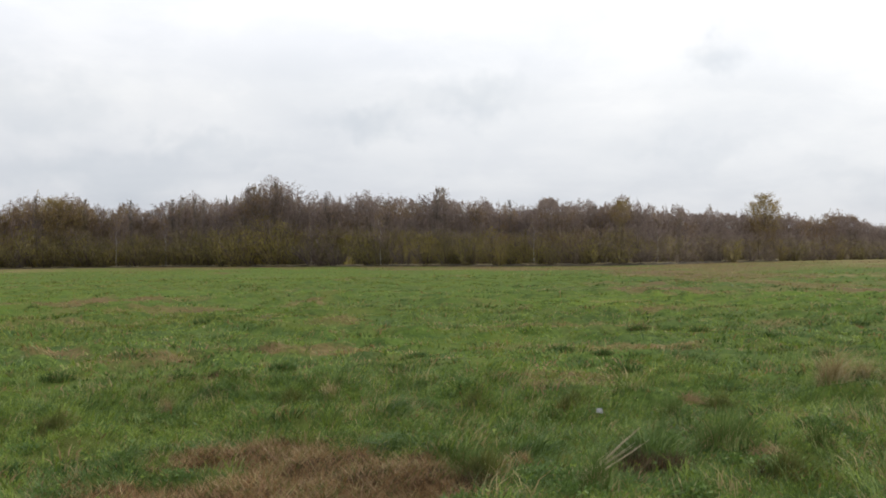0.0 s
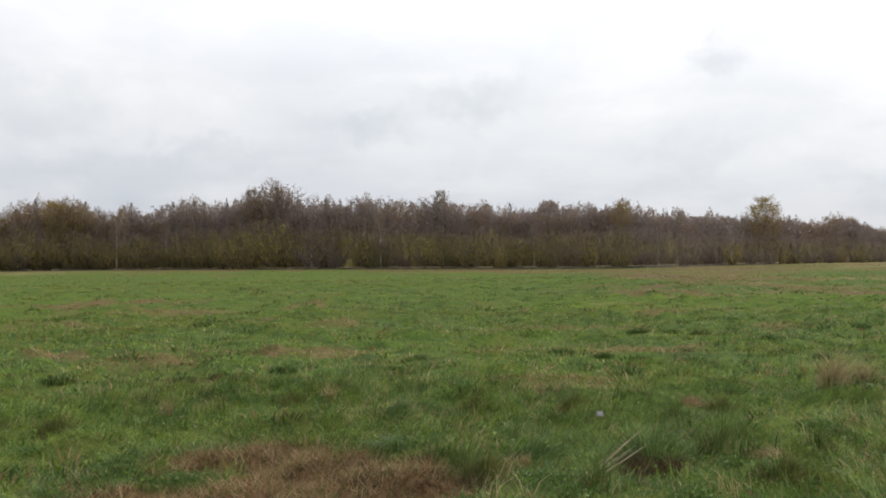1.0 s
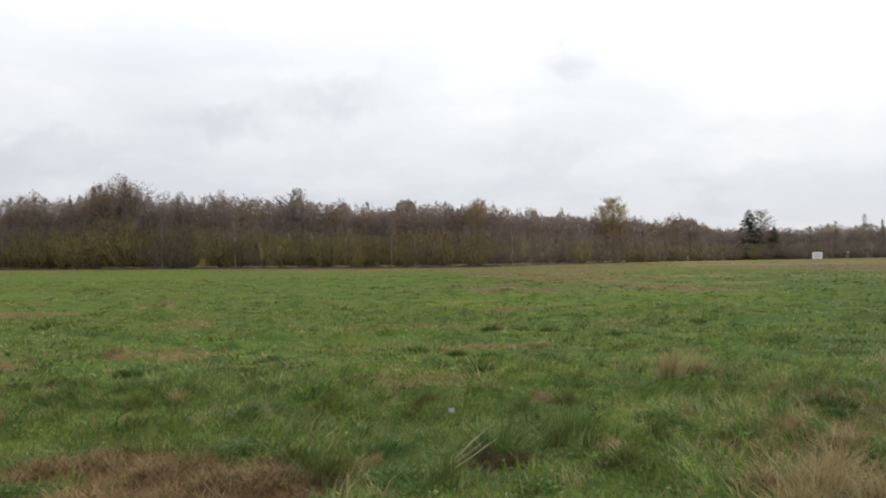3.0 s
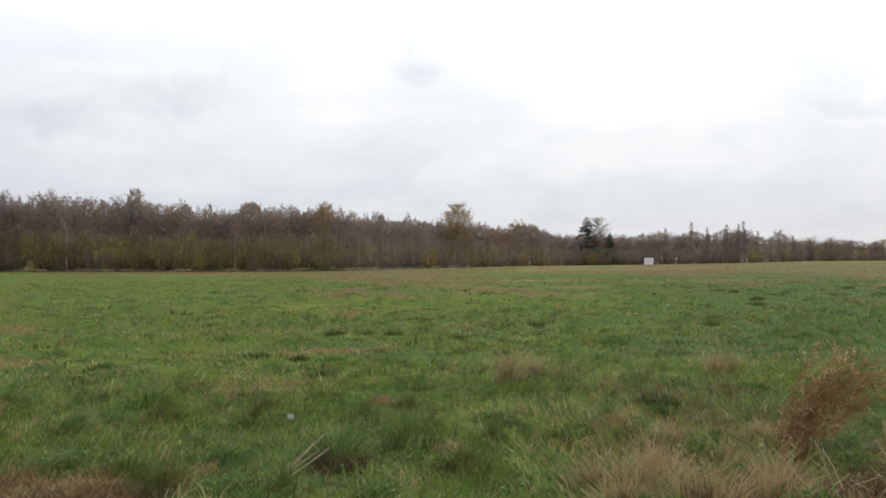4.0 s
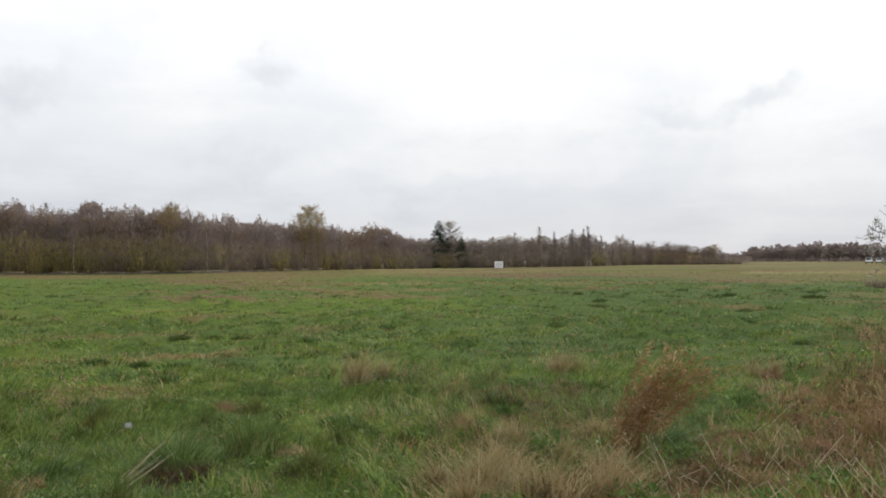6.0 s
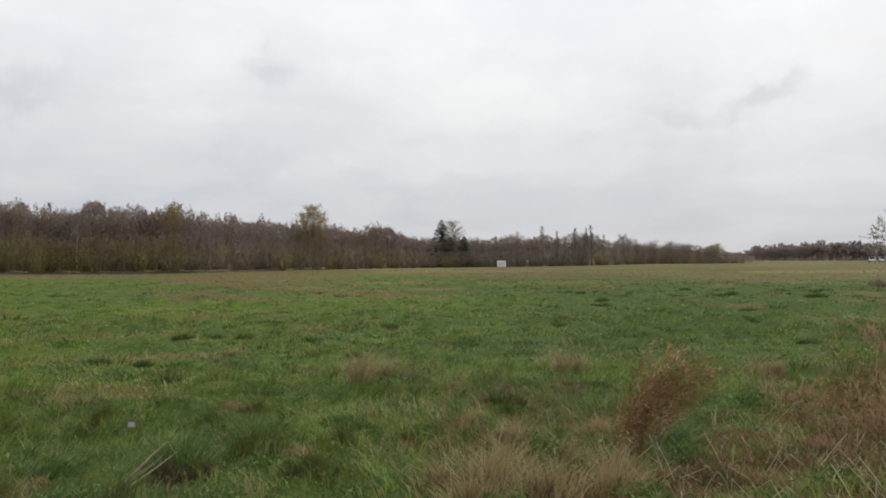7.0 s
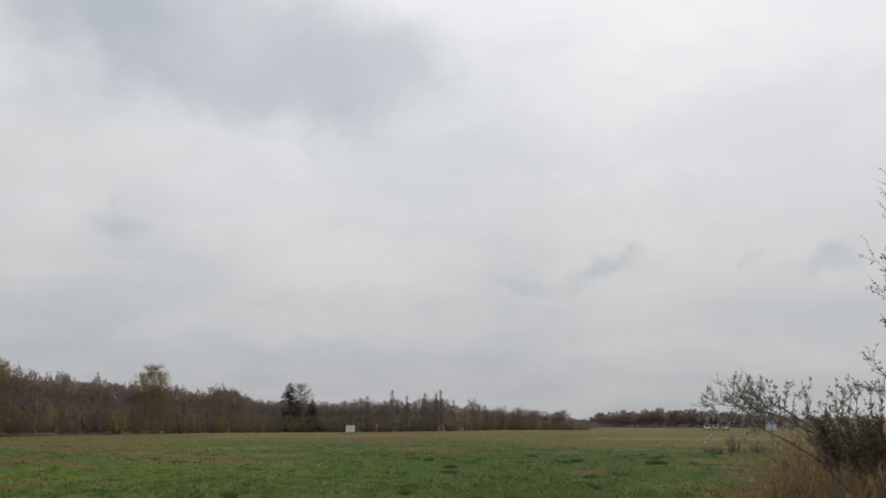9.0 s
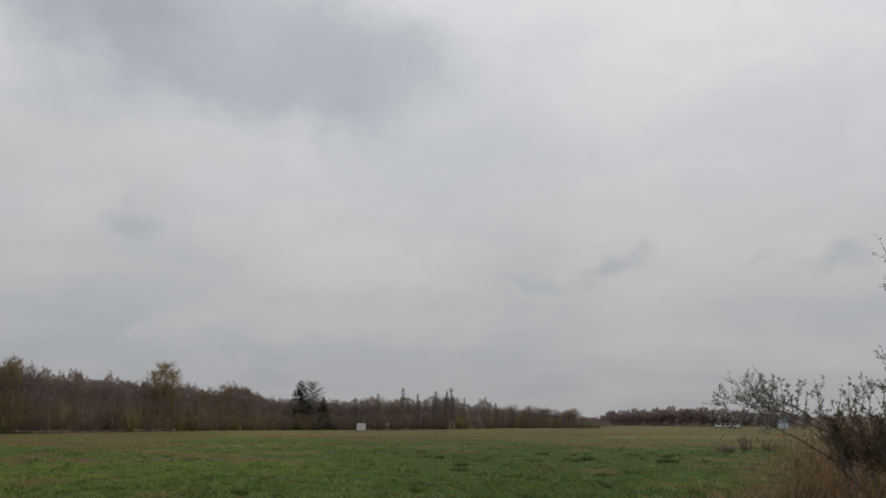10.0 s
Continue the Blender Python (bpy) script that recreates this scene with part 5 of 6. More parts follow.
# single trees that stand out
for kinds, a, el, back_, own, widen in ((pale_trees, 12.0, 4.35, 9, 12, 1.0), (pale_trees, 11.2, 4.2, 10, 12, 1.0), (pale_trees, 10.4, 4.62, 9, 12, 1.1), (brown_trees, 10.0, 4.4, 10, 10, 0.65), (pale_trees, 11.6, 4.3, 9, 12, 1.0), (pale_trees, 16.4, 3.5, 9, 12, 1.0), (pale_trees, 14.6, 3.5, 9, 12, 1.0), (gold_trees, 23.2, 3.45, 8, 12, 0.9), (brown_trees, 20.3, 2.95, 8, 10, 0.8), (pale_trees, 0.35, 4.15, 9, 12, 1.1), (pale_trees, -0.1, 4.2, 11, 12, 1.0),
                                        (gold_trees, -18.9, 2.85, 8, 12, 1.0), (gold_trees, -19.25, 3.27, 9, 12, 1.4), (gold_trees, -19.75, 2.9, 8, 12, 1.0), (pale_trees, -36.5, 2.04, 8, 12, 1.2), (pale_trees, -36.2, 1.9, 9, 12, 1.1),
                                        (pale_trees, -33.5, 2.02, 8, 12, 1.3), (pale_trees, -35.5, 1.86, 8, 12, 1.3), (pale_trees, -34.4, 1.72, 8, 12, 1.2), (pale_trees, -32.0, 1.68, 8, 12, 1.3), (pale_trees, -30.6, 1.45, 8, 12, 1.3), (pale_trees, -37.2, 1.5, 8, 12, 1.3), (pale_trees, -39.2, 1.15, 8, 12, 1.4), (dark_trees, -40.2, 1.1, 8, 10, 1.2), (dark_trees, -41.2, 1.0, 8, 10, 1.2), (dark_trees, -38.4, 1.44, 8, 10, 1.0), (gold_trees, 22.7, 3.3, 7, 12, 1.2), (gold_trees, 21.9, 3.0, 7, 12, 1.2),
                                        (pale_trees, 23.9, 3.62, 9, 12, 1.0), (pale_trees, 21.3, 3.5, 9, 12, 0.9), (pale_trees, 18.8, 3.45, 9, 12, 0.8), (pale_trees, 15.9, 3.65, 9, 12, 1.0), (pale_trees, 15.1, 3.6, 9, 12, 1.0), (pale_trees, 7.2, 3.84, 9, 12, 0.9),
                                        (pale_trees, -4.2, 3.35, 9, 12, 0.8), (gold_trees, -11.0, 3.22, 7, 12, 1.1), (pale_trees, -14.4, 2.47, 9, 12, 1.0), (gold_trees, -43.95, 0.84, 12, 12, 1.9), (brown_trees, -43.6, 0.72, 12, 10, 1.6)):
    dd = float(edge(a)) + back_
    plant(kinds, a, dd, EYE + dd * math.tan(radians(el)), own, widen)
dd = float(edge(-27.2)) + 11
put(spruce_tree, *at(-27.24, dd).xy, (EYE + dd * math.tan(radians(2.49))) / 11 * 1.5, (EYE + dd * math.tan(radians(2.49))) / 11, 0, USED)
put(spruce_tree, *at(-28.65, dd).xy, (EYE + dd * math.tan(radians(1.5))) / 11 * 1.3, (EYE + dd * math.tan(radians(1.5))) / 11, 90, USED)
put(spruce_tree, *at(-27.75, dd + 1).xy, (EYE + dd * math.tan(radians(1.5))) / 11 * 1.3, (EYE + dd * math.tan(radians(1.4))) / 11, 50, USED)
put(spruce_tree, *at(13.25, 192).xy, 0.45, (EYE + 192 * math.tan(radians(3.84))) / 11, 200, USED)
put(spruce_tree, *at(-9.4, 148).xy, 0.6, (EYE + 148 * math.tan(radians(3.12))) / 11, 140, USED)
put(round_tree, *at(-27.98, dd + 2).xy, (EYE + dd * math.tan(radians(2.4))) / 10 * 1.3, (EYE + dd * math.tan(radians(2.41))) / 10, 0, USED)
# white trunks in front of the belt
for i, (a, front, el) in enumerate(((3.94, 2.0, 2.6), (13.7, 5.5, 3.1), (19.6, 3.0, 2.4), (-13.1, 4.5, 2.0), (8.2, 3.5, 2.4), (-5.6, 3.0, 2.2), (16.8, 3.0, 2.2))):
    dd = float(edge(a)) + front
    H = EYE + dd * math.tan(radians(el))
    put(bare_birches[i % 3], *at(a, dd).xy, H / 11 * 1.3, H / 11, a * 40, USED)


# thick undergrowth in the depth of the wood, and the far woods beyond the field
def wood_mass(n, a0, a1, depth, share, size, seed, floor=0.0, base_d=None, top=None, stretch=2.6, lo=0.0):
    a = rng.uniform(a1, a0, n)
    d = (np.interp(a, EDGE_AZ, EDGE_D) if base_d is None else base_d(a)) + rng.uniform(*depth, n)
    el = np.interp(-a, [-q for q in SKY_A], SKY_E) if top is None else top(a)
    H = (EYE + d * np.tan(np.radians(el))) * (share + 0.1 * smooth(9, 13, -a) * (1 - smooth(25, 28, -a)) - 0.04 * smooth(27, 30, -a) * (top is None)) * (0.82 + 0.14 * patchy(a * 0.8, d * 0.08, 1.0, seed + 3) + 0.22 * patchy(a * 5, d * 0.15, 1.0, seed))
    z = floor + (H - floor) * (lo + (1 - lo) * rng.random(n) ** 0.62)
    x, y = -d * np.sin(np.radians(a)), d * np.cos(np.radians(a))
    s = size * rng.uniform(0.5, 1.4, n)
    v = np.stack([x, y, z], 1)[:, None, :] + rng.normal(0, 0.55, (n, 3, 3)) * s[:, None, None] * np.array([0.55, 0.55, stretch])
    v[:, :, 2] = np.maximum(v[:, :, 2], 0.02)
    return v.reshape(-1, 3), np.arange(3 * n).reshape(-1, 3)


def wood_core(a0, a1, steps, depth, share, seed, base_d=None, top=None):
    """The closed, lumpy inside of the wood behind its outer twigs."""
    K = 22
    a = np.repeat(np.linspace(a0, a1, steps), K)
    level = np.tile(np.arange(K) / (K - 1.0), steps)
    d = (np.interp(a, EDGE_AZ, EDGE_D) if base_d is None else base_d(a)) + depth + 2.2 * patchy(a * 5, level * 6, 1.0, seed) + 1.0 * patchy(a * 14, level * 16, 1.0, seed + 5) + level ** 3 * 3
    el = np.interp(-a, [-q for q in SKY_A], SKY_E) if top is None else top(a)
    H = (EYE + d * np.tan(np.radians(el))) * (share - 0.06 * smooth(27, 30, -a) * (top is None)) * (0.86 + 0.1 * patchy(a * 2.2, a * 0, 1.0, seed + 1) + 0.10 * patchy(a * 6, a * 0, 1.0, seed + 2))
    z = H * level - 0.1
    v = np.stack([-d * np.sin(np.radians(a)), d * np.cos(np.radians(a)), z], 1)
    i, j = np.meshgrid(np.arange(steps - 1), np.arange(K - 1), indexing="ij")
    q = (i * K + j).ravel()
    return v, np.vstack([np.stack([q, q + K, q + K + 1], 1), np.stack([q, q + K + 1, q + 1], 1)])


def species(v, t):
    """Olive willow scrub below, purplish birch and alder crowns above, with rusty patches."""
    p = v[t[:, 0]]
    a, d = azimuth(p[:, 0], p[:, 1]), np.hypot(p[:, 0], p[:, 1])
    share = p[:, 2] / (EYE + d * np.tan(np.radians(np.interp(-a, [-q for q in SKY_A], SKY_E))))
    u, n = rng.random(len(t)), len(t)
    patch = patchy(a, a * 0, 1.3, 75)
    olive = (1 - smooth(0.4, 0.62, share + 0.25 * (patch - 0.5))) * np.interp(a, [-46, -28, -16, -11, 30], [0.1, 0.3, 0.35, 0.85, 0.85]) * (0.4 + 0.6 * smooth(0.2, 0.6, patch))
    k = np.where(u < olive, 1, np.where(rng.random(n) < smooth(0.45, 0.7, share) * 0.7, 2, 0))
    k = np.where((rng.random(n) < 0.55) & (a < -29), 4, k)
    k = np.where((rng.random(n) < 0.5 * (1 - smooth(0.5, 0.8, share))) & (a < -40.3) & (a > -43.2), 5, k)
    gild = smooth(17.5, 20, a) * (1 - smooth(24, 26, a)) * smooth(0.4, 0.6, share) * (0.3 + 0.7 * patchy(a * 2, share * 3, 1.0, 78))
    k = np.where(rng.random(n) < 0.6 * gild, np.where(rng.random(n) < 0.5, 5, 3), k)
    return np.where(rng.random(n) < 0.45 * smooth(0.62, 0.85, patchy(a, share * 3, 1.1, 76)) * (a > -26), 3, k)


v, t, k = join([(*part_, species(*part_)) for part_ in (wood_mass(125000, 31, -46, (3, 20), 0.97, 0.17, 71, stretch=1.0), wood_mass(90000, 31, -30, (10, 15), 0.93, 0.24, 87, stretch=1.1, lo=0.74), wood_mass(130000, 31, -46, (8, 16), 1.0, 0.19, 77, stretch=1.1, lo=0.55), wood_mass(110000, 31, -46, (2.0, 6.0), 0.58, 0.13, 79, stretch=0.9), wood_core(31, -45.5, 1500, 12, 0.86, 73))])
tagged(new("undergrowth", mesh_arrays("undergrowth", v, t, [THICKET, LEAF_OLIVE, TWIG, LEAF_BROWN, TWIG_GREY, LEAF_GOLD], k)), "tangled brown undergrowth deep inside the wood", "undergrowth", kind="stuff")
FAR_A, FAR_E = [-75, -60, -53.5, -52, -48.2, -46.9, -46, -45.5, -45.1, -44.3, -43], [0.52, 0.52, 0.74, 0.86, 0.88, 0.78, 0.64, 0.36, 0.42, 0.25, 0.25]
far_d, far_top = lambda a: np.interp(a, [-75, -45, -42], [600, 600, 560]), lambda a: np.interp(a, FAR_A, FAR_E) * (0.82 + 0.2 * patchy(a, a * 0, 0.9, 84) + 0.14 * patchy(a, a * 0, 0.3, 85))
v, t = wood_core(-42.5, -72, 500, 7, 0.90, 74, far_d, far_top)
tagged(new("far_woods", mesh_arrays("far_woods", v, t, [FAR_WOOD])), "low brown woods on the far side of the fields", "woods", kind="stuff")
random.seed(41)
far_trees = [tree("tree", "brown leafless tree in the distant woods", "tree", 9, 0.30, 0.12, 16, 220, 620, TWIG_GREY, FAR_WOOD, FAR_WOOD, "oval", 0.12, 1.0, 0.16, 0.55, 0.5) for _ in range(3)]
for far_tree in far_trees: tagged(far_tree, group="trees of the far woods")
a = -43.0
while a > -66:
    for row in (0, 4, 9):
        b = a + random.uniform(-0.15, 0.15)
        d = float(far_d(b)) + row + random.uniform(-1.5, 1.5)
        plant(far_trees, b, d, max(2.5, (EYE + d * math.tan(radians(float(far_top(b))))) * random.uniform(0.78, 1.04) * (1.0 if row else 0.85)), 9, 1.25)
    a -= 0.36 if a > -56 else 0.9

# low earth bank, dark in colour for a ditch's shadow, with bleached grass at the foot of the wood
bank_a = np.linspace(30, -20, 260)
prof = [(-0.9, 0.0), (-0.35, 0.20), (0.1, 0.30), (0.7, 0.24), (1.4, 0.0)]
bv = []
for a in bank_a:
    d0 = float(edge(a)) + 1.6 + 0.5 * float(patchy(np.array([a]), np.array([0.0]), 0.8, 81)[0])
    for off, hz in prof:
        p = at(a, d0 + off)
        bv.append((p.x, p.y, hz * (0.5 + 0.9 * float(patchy(np.array([a]), np.array([off]), 0.35, 82)[0])) - 0.03))
bt = []
for i in range(len(bank_a) - 1):
    for j in range(len(prof) - 1):
        q = i * len(prof) + j
        bt += [(q, q + 1, q + len(prof) + 1), (q, q + len(prof) + 1, q + len(prof))]
tagged(new("earth_bank", mesh_arrays("earth_bank", np.array(bv), np.array(bt), [BANK])), "low earth bank along the wood's foot, coloured dark for the ditch's shadow", "bank", kind="structure")
n = 5200
a = rng.uniform(-20, 30, n)
a = a[patchy(a, a * 0, 0.9, 83) > 0.42]
n = len(a)
d = edge(a) + 2.0 + rng.uniform(-0.2, 0.9, n)
x, y = -d * np.sin(np.radians(a)), d * np.cos(np.radians(a))
v, t = spike_arrays(x, y, np.full(n, 0.18), rng.uniform(0.10, 0.30, n), np.full(n, 0.30), rng.uniform(0, 6.3, n), np.full(n, 0.6))
tagged(new("bank_grass", mesh_arrays("bank_grass", v, t, [PALE])), "bleached dry grass growing along the earth bank", "grass", kind="stuff")


# ---------------------------------------------------------------- willow bush and sapling at the verge
def leafy_branches(br, lf, pts, twig_n, twig_l, leaf_n, r, leaf_l=0.07, low=0.35):
    br.tube(pts, [r * (1 - 0.85 * i / (len(pts) - 1)) for i in range(len(pts))], 5)
    for _ in range(twig_n):
        q = random.uniform(low, 1.0) * (len(pts) - 1)
        k = min(int(q), len(pts) - 2)
        p, w = pts[k].lerp(pts[k + 1], q - k), (pts[k + 1] - pts[k]).normalized()
        way = (w * 0.7 + rand_dir() * 0.8 + Vector((0, 0, 0.45))).normalized()
        tp = bough(p, way, twig_l * random.uniform(0.4, 1.2), 0.12, 3)
        br.tube(tp, [0.004, 0.0035, 0.003, 0.0015], 3)
        for _ in range(leaf_n):
            j = random.uniform(0.2, 3.0)
            i = min(int(j), 2)
            lf.lance(tp[i].lerp(tp[i + 1], j - i), (way * 0.6 + rand_dir()).normalized(), leaf_l * random.uniform(0.6, 1.3), leaf_l * 0.36)


END = eye_at(-36)


def aim(az, el, d):
    return END + heading(az, el) * (d / math.cos(radians(el)))


random.seed(23)
bush = tagged(new("willow_bush"), "spreading willow bush with sparse dark leaves above dry grass", "bush")
foot = at(-60.5, 15.0) + Vector((END.x, END.y, 0))
bush.location = foot
br, lf, sheen = Shape(), Shape(), Shape()
# long boughs arching out over the verge: azimuth and elevation of each bend
ARCHES = [((-59.6, -3.2), (-58.2, -0.5), (-56.2, 0.65), (-54.9, 1.0), (-53.1, 1.3)), ((-60.2, -2.8), (-57.6, -0.1), (-56.0, 1.0), (-55.0, 1.4), (-54.0, 1.7)), ((-59.8, -3.4), (-58.3, -1.95), (-56.6, -0.9), (-55.6, -0.3), (-54.9, 0.2)),
          ((-59.4, -2.6), (-57.4, -0.2), (-55.6, 0.45), (-54.2, 0.75), (-53.0, 0.65)), ((-60.4, -2.6), (-58.0, 0.1), (-56.6, 1.1), (-55.5, 1.35), (-54.5, 1.6)), ((-60.0, -2.4), (-57.8, 0.2), (-56.6, 0.9), (-55.6, 1.3), (-54.9, 1.7))]
for i, bends in enumerate(ARCHES):
    d = 14.6 + 0.25 * (i % 3)
    pts = [aim(a, e, d - 0.15 * j) - foot + rand_dir() * 0.03 for j, (a, e) in enumerate(bends)]
    br.tube(pts, [r * (1.0 if i in (0, 2) else 0.6) for r in (0.018, 0.015, 0.012, 0.008, 0.003)], 6)
    for _ in range(15 if i != 2 else 2):
        q = random.uniform(1.9, 3.98)
        k = int(q)
        p, w = pts[k].lerp(pts[k + 1], q - k), (pts[k + 1] - pts[k]).normalized()
        leafy_branches(br, sheen, bough(p, w * 0.7 + Vector((0, 0, random.uniform(-0.6, 0.55))) + rand_dir() * 0.5, random.uniform(0.2, 0.48), 0.02, 3), 5, 0.14, 5, 0.0035, 0.046)
# upright shoots with larger leaves
for a0 in (-55.9, -56.4, -56.8, -57.2, -57.8, -58.1, -58.9, -59.4, -59.7, -60.2, -60.6, -61.2, -61.8, -62.6, -63.4):
    a, d = a0 + random.uniform(-0.15, 0.15), random.uniform(14.2, 15.6)
    top_el = random.uniform(1.9, 2.85)
    pts = [aim(a + random.uniform(-0.2, 0.2), -0.3, d) - foot, aim(a, top_el * 0.4, d) - foot, aim(a + random.uniform(-0.25, 0.25), top_el, d) - foot]
    br.tube(pts, [0.008, 0.006, 0.002], 4)
    for _ in range(28):
        q = random.uniform(0.1, 1.98)
        k = int(q)
        lf.lance(pts[k].lerp(pts[k + 1], q - k) + rand_dir() * 0.012, (rand_dir() * 0.8 + Vector((0, 0, 0.75))).normalized(), random.uniform(0.055, 0.095), random.uniform(0.022, 0.032))
    for _ in range(3):
        q = random.uniform(0.2, 1.5)
        k = int(q)
        leafy_branches(br, lf, bough(pts[k].lerp(pts[k + 1], q - k), Vector((random.uniform(-1, 1), random.uniform(-1, 1), 1.2)), random.uniform(0.12, 0.3), 0.1, 3), 2, 0.1, 4, 0.004, 0.062)
tagged(part("branching", br, BUSH_BARK, bush), kind="stuff")
tagged(part("foliage", lf, BUSH_LEAF, bush), kind="stuff")
# Bough leaves whose pale colour stands for reflected sky.
tagged(part("silvery_foliage", sheen, SHEEN_LEAF, bush, "willow leaves with the sky's sheen painted in"), kind="stuff")
# dense brown heart of the bush
lf, br = Shape(), Shape()
for i in range(130):
    a = random.uniform(-58.2, -68)
    p0 = at(a - 1.3, random.uniform(14.2, 16.4)) + Vector((END.x, END.y, 0)) - foot
    p1 = aim(a, random.uniform(float(np.interp(a, [-62, -57.5], [-1.9, -0.6])), 0.5) - 0.5 * max(0.0, a + 58.2), random.uniform(14.2, 16.2)) - foot
    leafy_branches(br, lf, [p0, p0.lerp(p1, 0.5) + rand_dir() * 0.1, p1], 11, 0.28, 8, 0.007, 0.06, 0.68)
part("inner_branching", br, BUSH_BARK, bush)
part("inner_foliage", lf, material("withered_brown_leaves", [(0.0, (0.064, 0.053, 0.028)), (0.6, (0.122, 0.096, 0.054)), (1.0, (0.22, 0.168, 0.10))], 0.7, 1.0, 0.2, island=True, through=0.3), bush, "withered brown inner leaves")

random.seed(31)
withered = shrub("withered_bush", "small dark withered bush at the field's end", 1.3, 0.7, 9, 160, 240, TWIG, LEAF_BROWN, 0.10)
tagged(withered, category="bush", group="withered bushes at the field's end")
for a, d, s, sz in ((-53.95, 62, 0.75, 0.85), (-53.0, 58, 0.75, 0.42), (-52.5, 60, 0.6, 0.36), (-55.2, 60, 0.6, 0.55)):
    put(withered, *at(a, d).xy, s, sz, a * 50, USED)

random.seed(29)
sapling = tagged(new("willow_sapling"), "upright young willow with sparse leaves beside the bush", "tree")
foot = at(-64.3, 14.5) + Vector((END.x, END.y, 0))
sapling.location = foot
tr, br, lf = Shape(), Shape(), Shape()
tp = [Vector((0, 0, -0.1)), Vector((0.03, 0.05, 1.4)), Vector((-0.02, 0.04, 2.8)), Vector((0.05, 0, 4.0)), Vector((0.0, 0.02, 5.2))]
tr.tube(tp, [0.05, 0.042, 0.032, 0.02, 0.006], 7)
for i in range(52):
    q = random.uniform(0.9, 3.9)
    k = min(int(q), 3)
    p = tp[k].lerp(tp[k + 1], q - k)
    a = random.uniform(0, 6.283)
    L = float(np.interp(q, [0.9, 2, 3, 3.9], [0.9, 0.85, 0.7, 0.35])) * random.uniform(0.6, 1.15)
    leafy_branches(br, lf, bough(p, Vector((math.cos(a), math.sin(a), 0.8)), L, 0.15), 7, 0.35, 6, 0.008, 0.06)
for ends in (((-63.4, 0.6), (-61.6, 1.9), (-60.05, 2.55)), ((-63.6, 1.4), (-62.0, 2.9), (-61.3, 3.8))):
    leafy_branches(br, lf, [aim(a, e, 14.5) - foot for a, e in ends], 12, 0.22, 6, 0.009, 0.055)
part("trunk", tr, BUSH_BARK, sapling)
part("branching", br, BUSH_BARK, sapling)
tagged(part("foliage", lf, BUSH_LEAF, sapling), kind="stuff")


# ---------------------------------------------------------------- signs and vehicles far off
def facing(x, y):
    """Turn about z by which a thing's front (-y) looks back at the field's edge."""
    return math.degrees(math.atan2(y, x)) - 90


def board_sign():
    ob = tagged(new("notice_board"), "large plain white notice board standing before the wood", "sign")
    part("panel", bm_mesh("panel", bevelled(-1.06, -0.03, 0.04, 1.06, 0.03, 1.70, 0.012), WHITE), WHITE, ob)
    for x0, z0, x1, z1 in ((-1.14, 1.70, 1.14, 1.82), (-1.14, -0.06, 1.14, 0.04), (-1.16, 0.04, -1.06, 1.70), (1.06, 0.04, 1.16, 1.70)):
        part("frame_bar", bm_mesh("frame_bar", bevelled(x0, -0.05, z0, x1, 0.05, z1, 0.01), DARK_FRAME), DARK_FRAME, ob, "dark frame bar")
    for x in (-0.95, 0.95):
        part("post", bm_mesh("post", bevelled(x - 0.05, 0.032, -0.3, x + 0.05, 0.13, 1.74, 0.01), WOOD), WOOD, ob)
    for z, wdt in ((1.30, 1.4), (1.02, 1.6), (0.74, 1.5), (0.46, 1.1)):
        part("faded_line", bm_mesh("faded_line", bevelled(-wdt / 2, -0.036, z - 0.07, wdt / 2, -0.031, z + 0.07, 0.001), FADED), FADED, ob, "faded grey line of print")
    return ob


p = at(-30.97, 191)
board_sign().matrix_basis = pose(p.x, p.y, 0.0, 0, 0, facing(p.x, p.y)) @ Matrix.Diagonal((0.86, 1, 0.82, 1))

marker = tagged(new("marker_board"), "small white marker board on a thin post", "sign")
part("panel", bm_mesh("panel", bevelled(-0.17, -0.015, 1.08, 0.17, 0.015, 1.42, 0.008), FADED), FADED, marker)
part("post", bm_mesh("post", bevelled(-0.03, 0.017, -0.2, 0.03, 0.07, 1.45, 0.008), METAL), METAL, marker)
p = at(-32.6, 196)
marker.matrix_basis = pose(p.x, p.y, 0, 0, 0, facing(p.x, p.y))

road_sign = tagged(new("road_sign"), "blue and white square road sign on a dark post", "sign")
part("panel", bm_mesh("panel", bevelled(-0.365, -0.012, 1.50, 0.365, 0.012, 2.22, 0.01), PALE_BLUE), PALE_BLUE, road_sign)
part("blue_field", bm_mesh("blue_field", bevelled(-0.345, -0.018, 1.92, 0.345, -0.0135, 2.20, 0.002), BLUE), BLUE, road_sign, "blue upper field")
part("pictogram", bm_mesh("pictogram", bevelled(-0.2, -0.0225, 1.99, 0.2, -0.0185, 2.08, 0.001), WHITE), WHITE, road_sign, "white bar on blue")
part("post", bm_mesh("post", bevelled(-0.03, 0.014, -0.3, 0.03, 0.07, 2.2, 0.012), WOOD), WOOD, road_sign, "dark wooden post")
p = at(-56.0, 72)
road_sign.matrix_basis = pose(p.x, p.y, -0.16, 0, 0, facing(p.x, p.y))


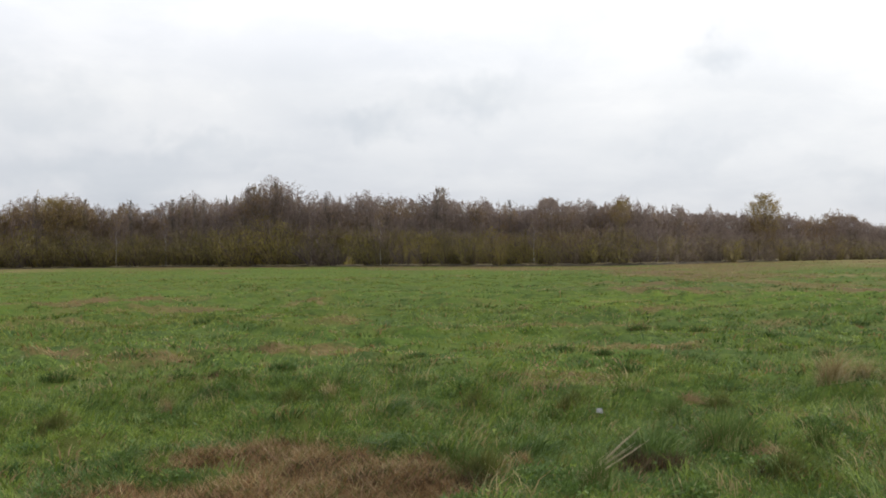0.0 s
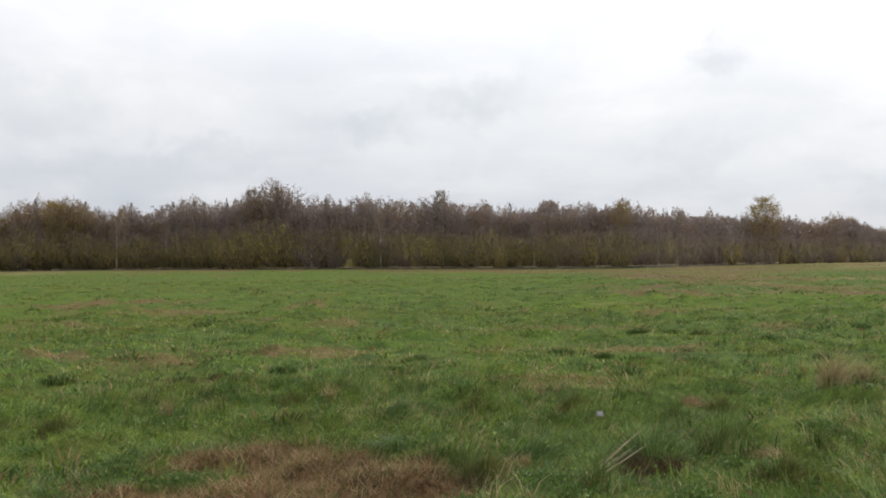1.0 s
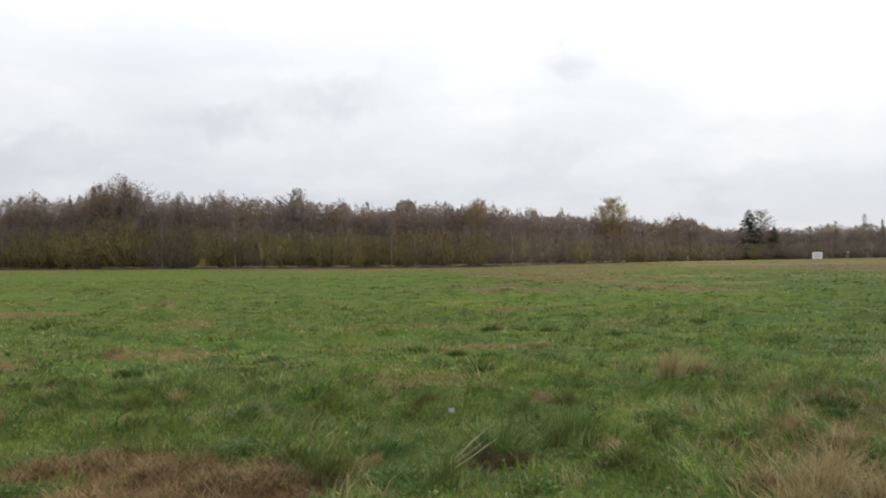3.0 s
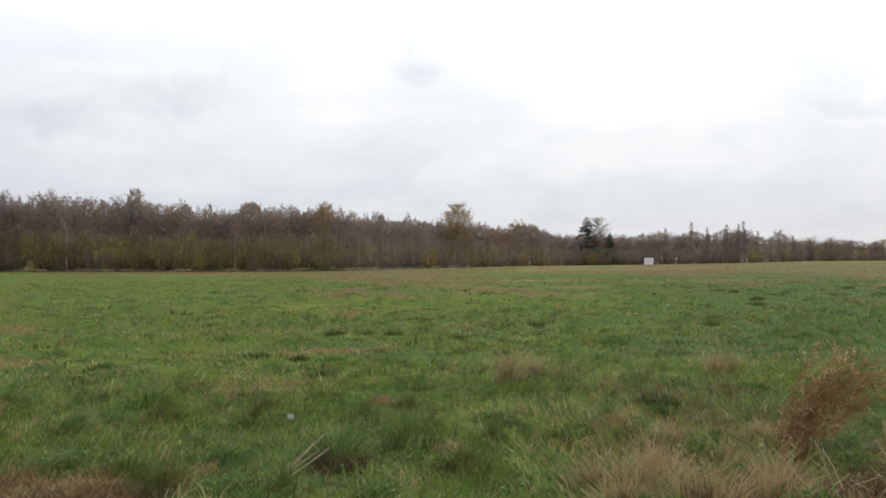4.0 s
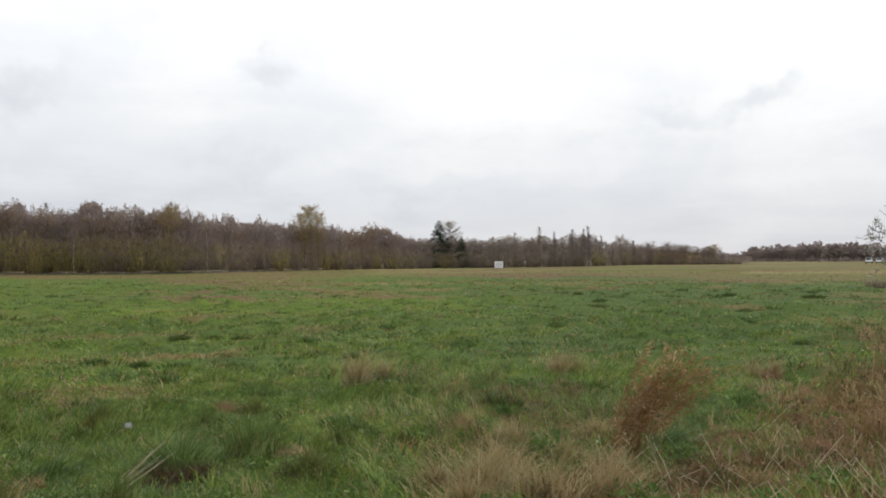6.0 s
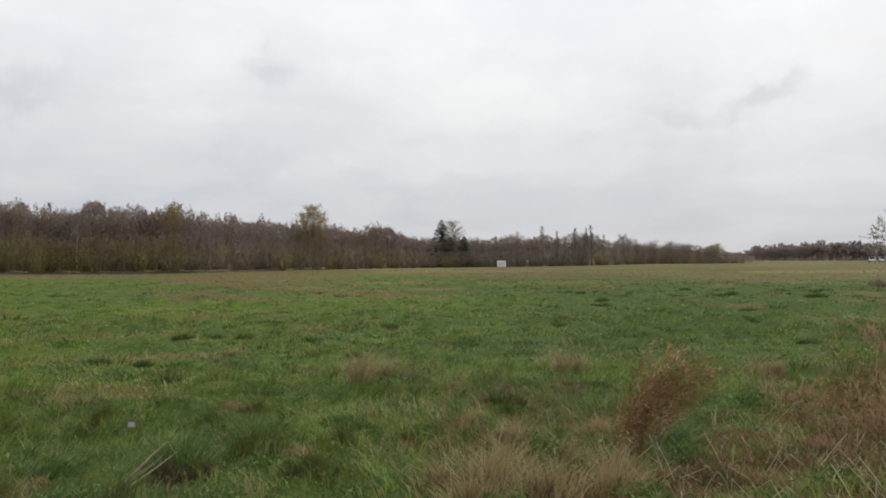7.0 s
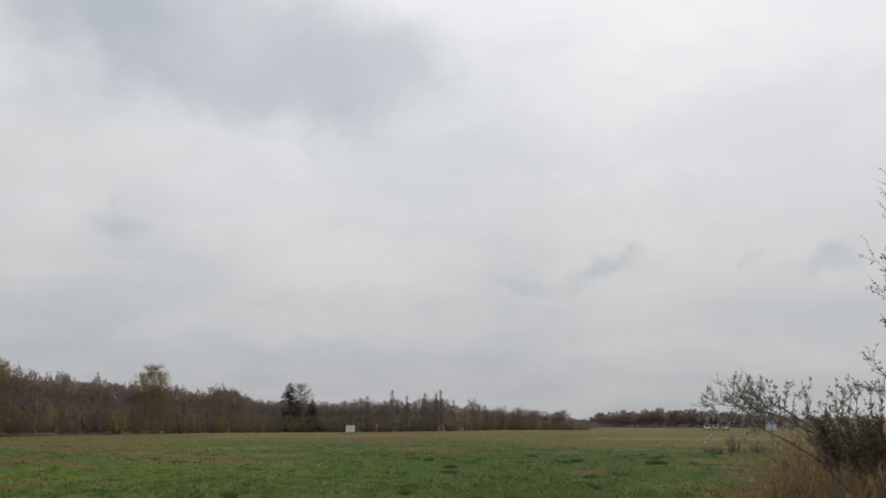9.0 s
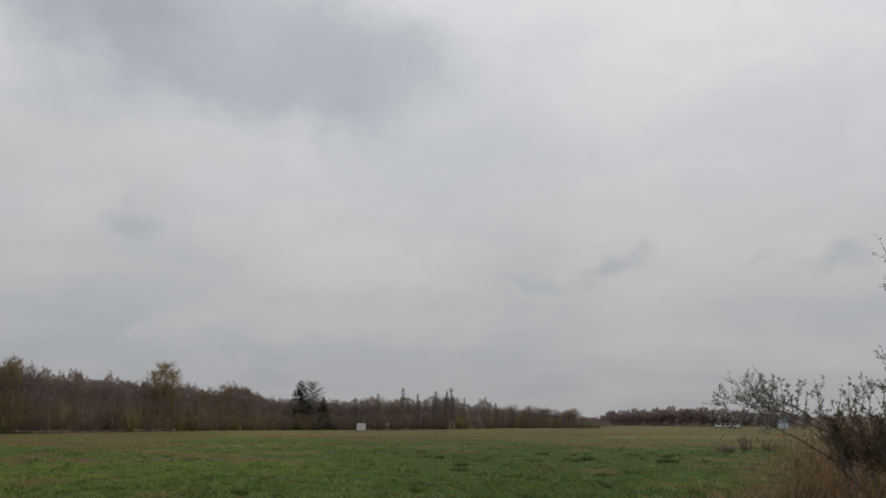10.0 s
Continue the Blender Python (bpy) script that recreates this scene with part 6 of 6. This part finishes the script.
def van(label):
    """A panel van, side on, with its nose at -x."""
    ob = tagged(new("van"), label, "vehicle", group="vehicles parked beyond the fields")
    bm = bmesh.new()
    side = [(-2.1, 0.38), (2.0, 0.38), (2.0, 1.85), (-0.9, 1.85), (-1.4, 1.15), (-2.05, 0.95)]
    lo = [bm.verts.new((x, -0.95, z)) for x, z in side]
    hi = [bm.verts.new((x, 0.95, z)) for x, z in side]
    bm.faces.new(lo), bm.faces.new(hi[::-1])
    for i in range(6): bm.faces.new((lo[i], hi[i], hi[(i + 1) % 6], lo[(i + 1) % 6]))
    bmesh.ops.recalc_face_normals(bm, faces=bm.faces[:])
    bmesh.ops.bevel(bm, geom=bm.edges[:], offset=0.08, segments=2, affect="EDGES")
    part("body", bm_mesh("body", bm, VAN_PAINT), VAN_PAINT, ob)
    part("side_window", bm_mesh("side_window", bevelled(-0.95, -0.965, 1.15, 1.5, -0.94, 1.62, 0.01), GLASS_DARK), GLASS_DARK, ob)
    bm = bmesh.new()
    screen = [bm.verts.new(c) for c in ((-1.375, -0.74, 1.235), (-1.375, 0.74, 1.235), (-0.985, 0.66, 1.78), (-0.985, -0.66, 1.78))]
    bmesh.ops.solidify(bm, geom=[bm.faces.new(screen)], thickness=0.02)
    part("windscreen", bm_mesh("windscreen", bm, GLASS_DARK), GLASS_DARK, ob)
    part("bumper", bm_mesh("bumper", bevelled(-2.2, -0.9, 0.36, -2.0, 0.9, 0.58, 0.03), RUBBER), RUBBER, ob)
    for x in (-1.35, 1.25):
        for y in (-0.9, 0.9):
            bm = bmesh.new()
            bmesh.ops.create_cone(bm, cap_ends=True, segments=18, radius1=0.34, radius2=0.34, depth=0.22)
            bmesh.ops.rotate(bm, verts=bm.verts, cent=(0, 0, 0), matrix=Matrix.Rotation(math.pi / 2, 3, "X"))
            bmesh.ops.translate(bm, verts=bm.verts, vec=(x, y, 0.34))
            bmesh.ops.bevel(bm, geom=bm.edges[:], offset=0.02, segments=1, affect="EDGES")
            wheel = part("wheel", bm_mesh("wheel", bm, RUBBER), RUBBER, ob)
            bm = bmesh.new()
            bmesh.ops.create_cone(bm, cap_ends=True, segments=14, radius1=0.2, radius2=0.16, depth=0.24)
            bmesh.ops.rotate(bm, verts=bm.verts, cent=(0, 0, 0), matrix=Matrix.Rotation(math.pi / 2, 3, "X"))
            bmesh.ops.translate(bm, verts=bm.verts, vec=(x, y, 0.34))
            part("rim", bm_mesh("rim", bm, METAL), METAL, wheel)
    return ob


first_van = van("small white van parked at the field's end")
p = at(-53.4, 330)
first_van.matrix_basis = pose(p.x, p.y, 0, 0, 0, facing(p.x, p.y) + 84)
for az, d, turn in ((-52.88, 318, 91), (-52.36, 326, 88)):
    p = at(az, d)
    copy_thing(first_van, pose(p.x, p.y, 0, 0, 0, facing(p.x, p.y) + turn))
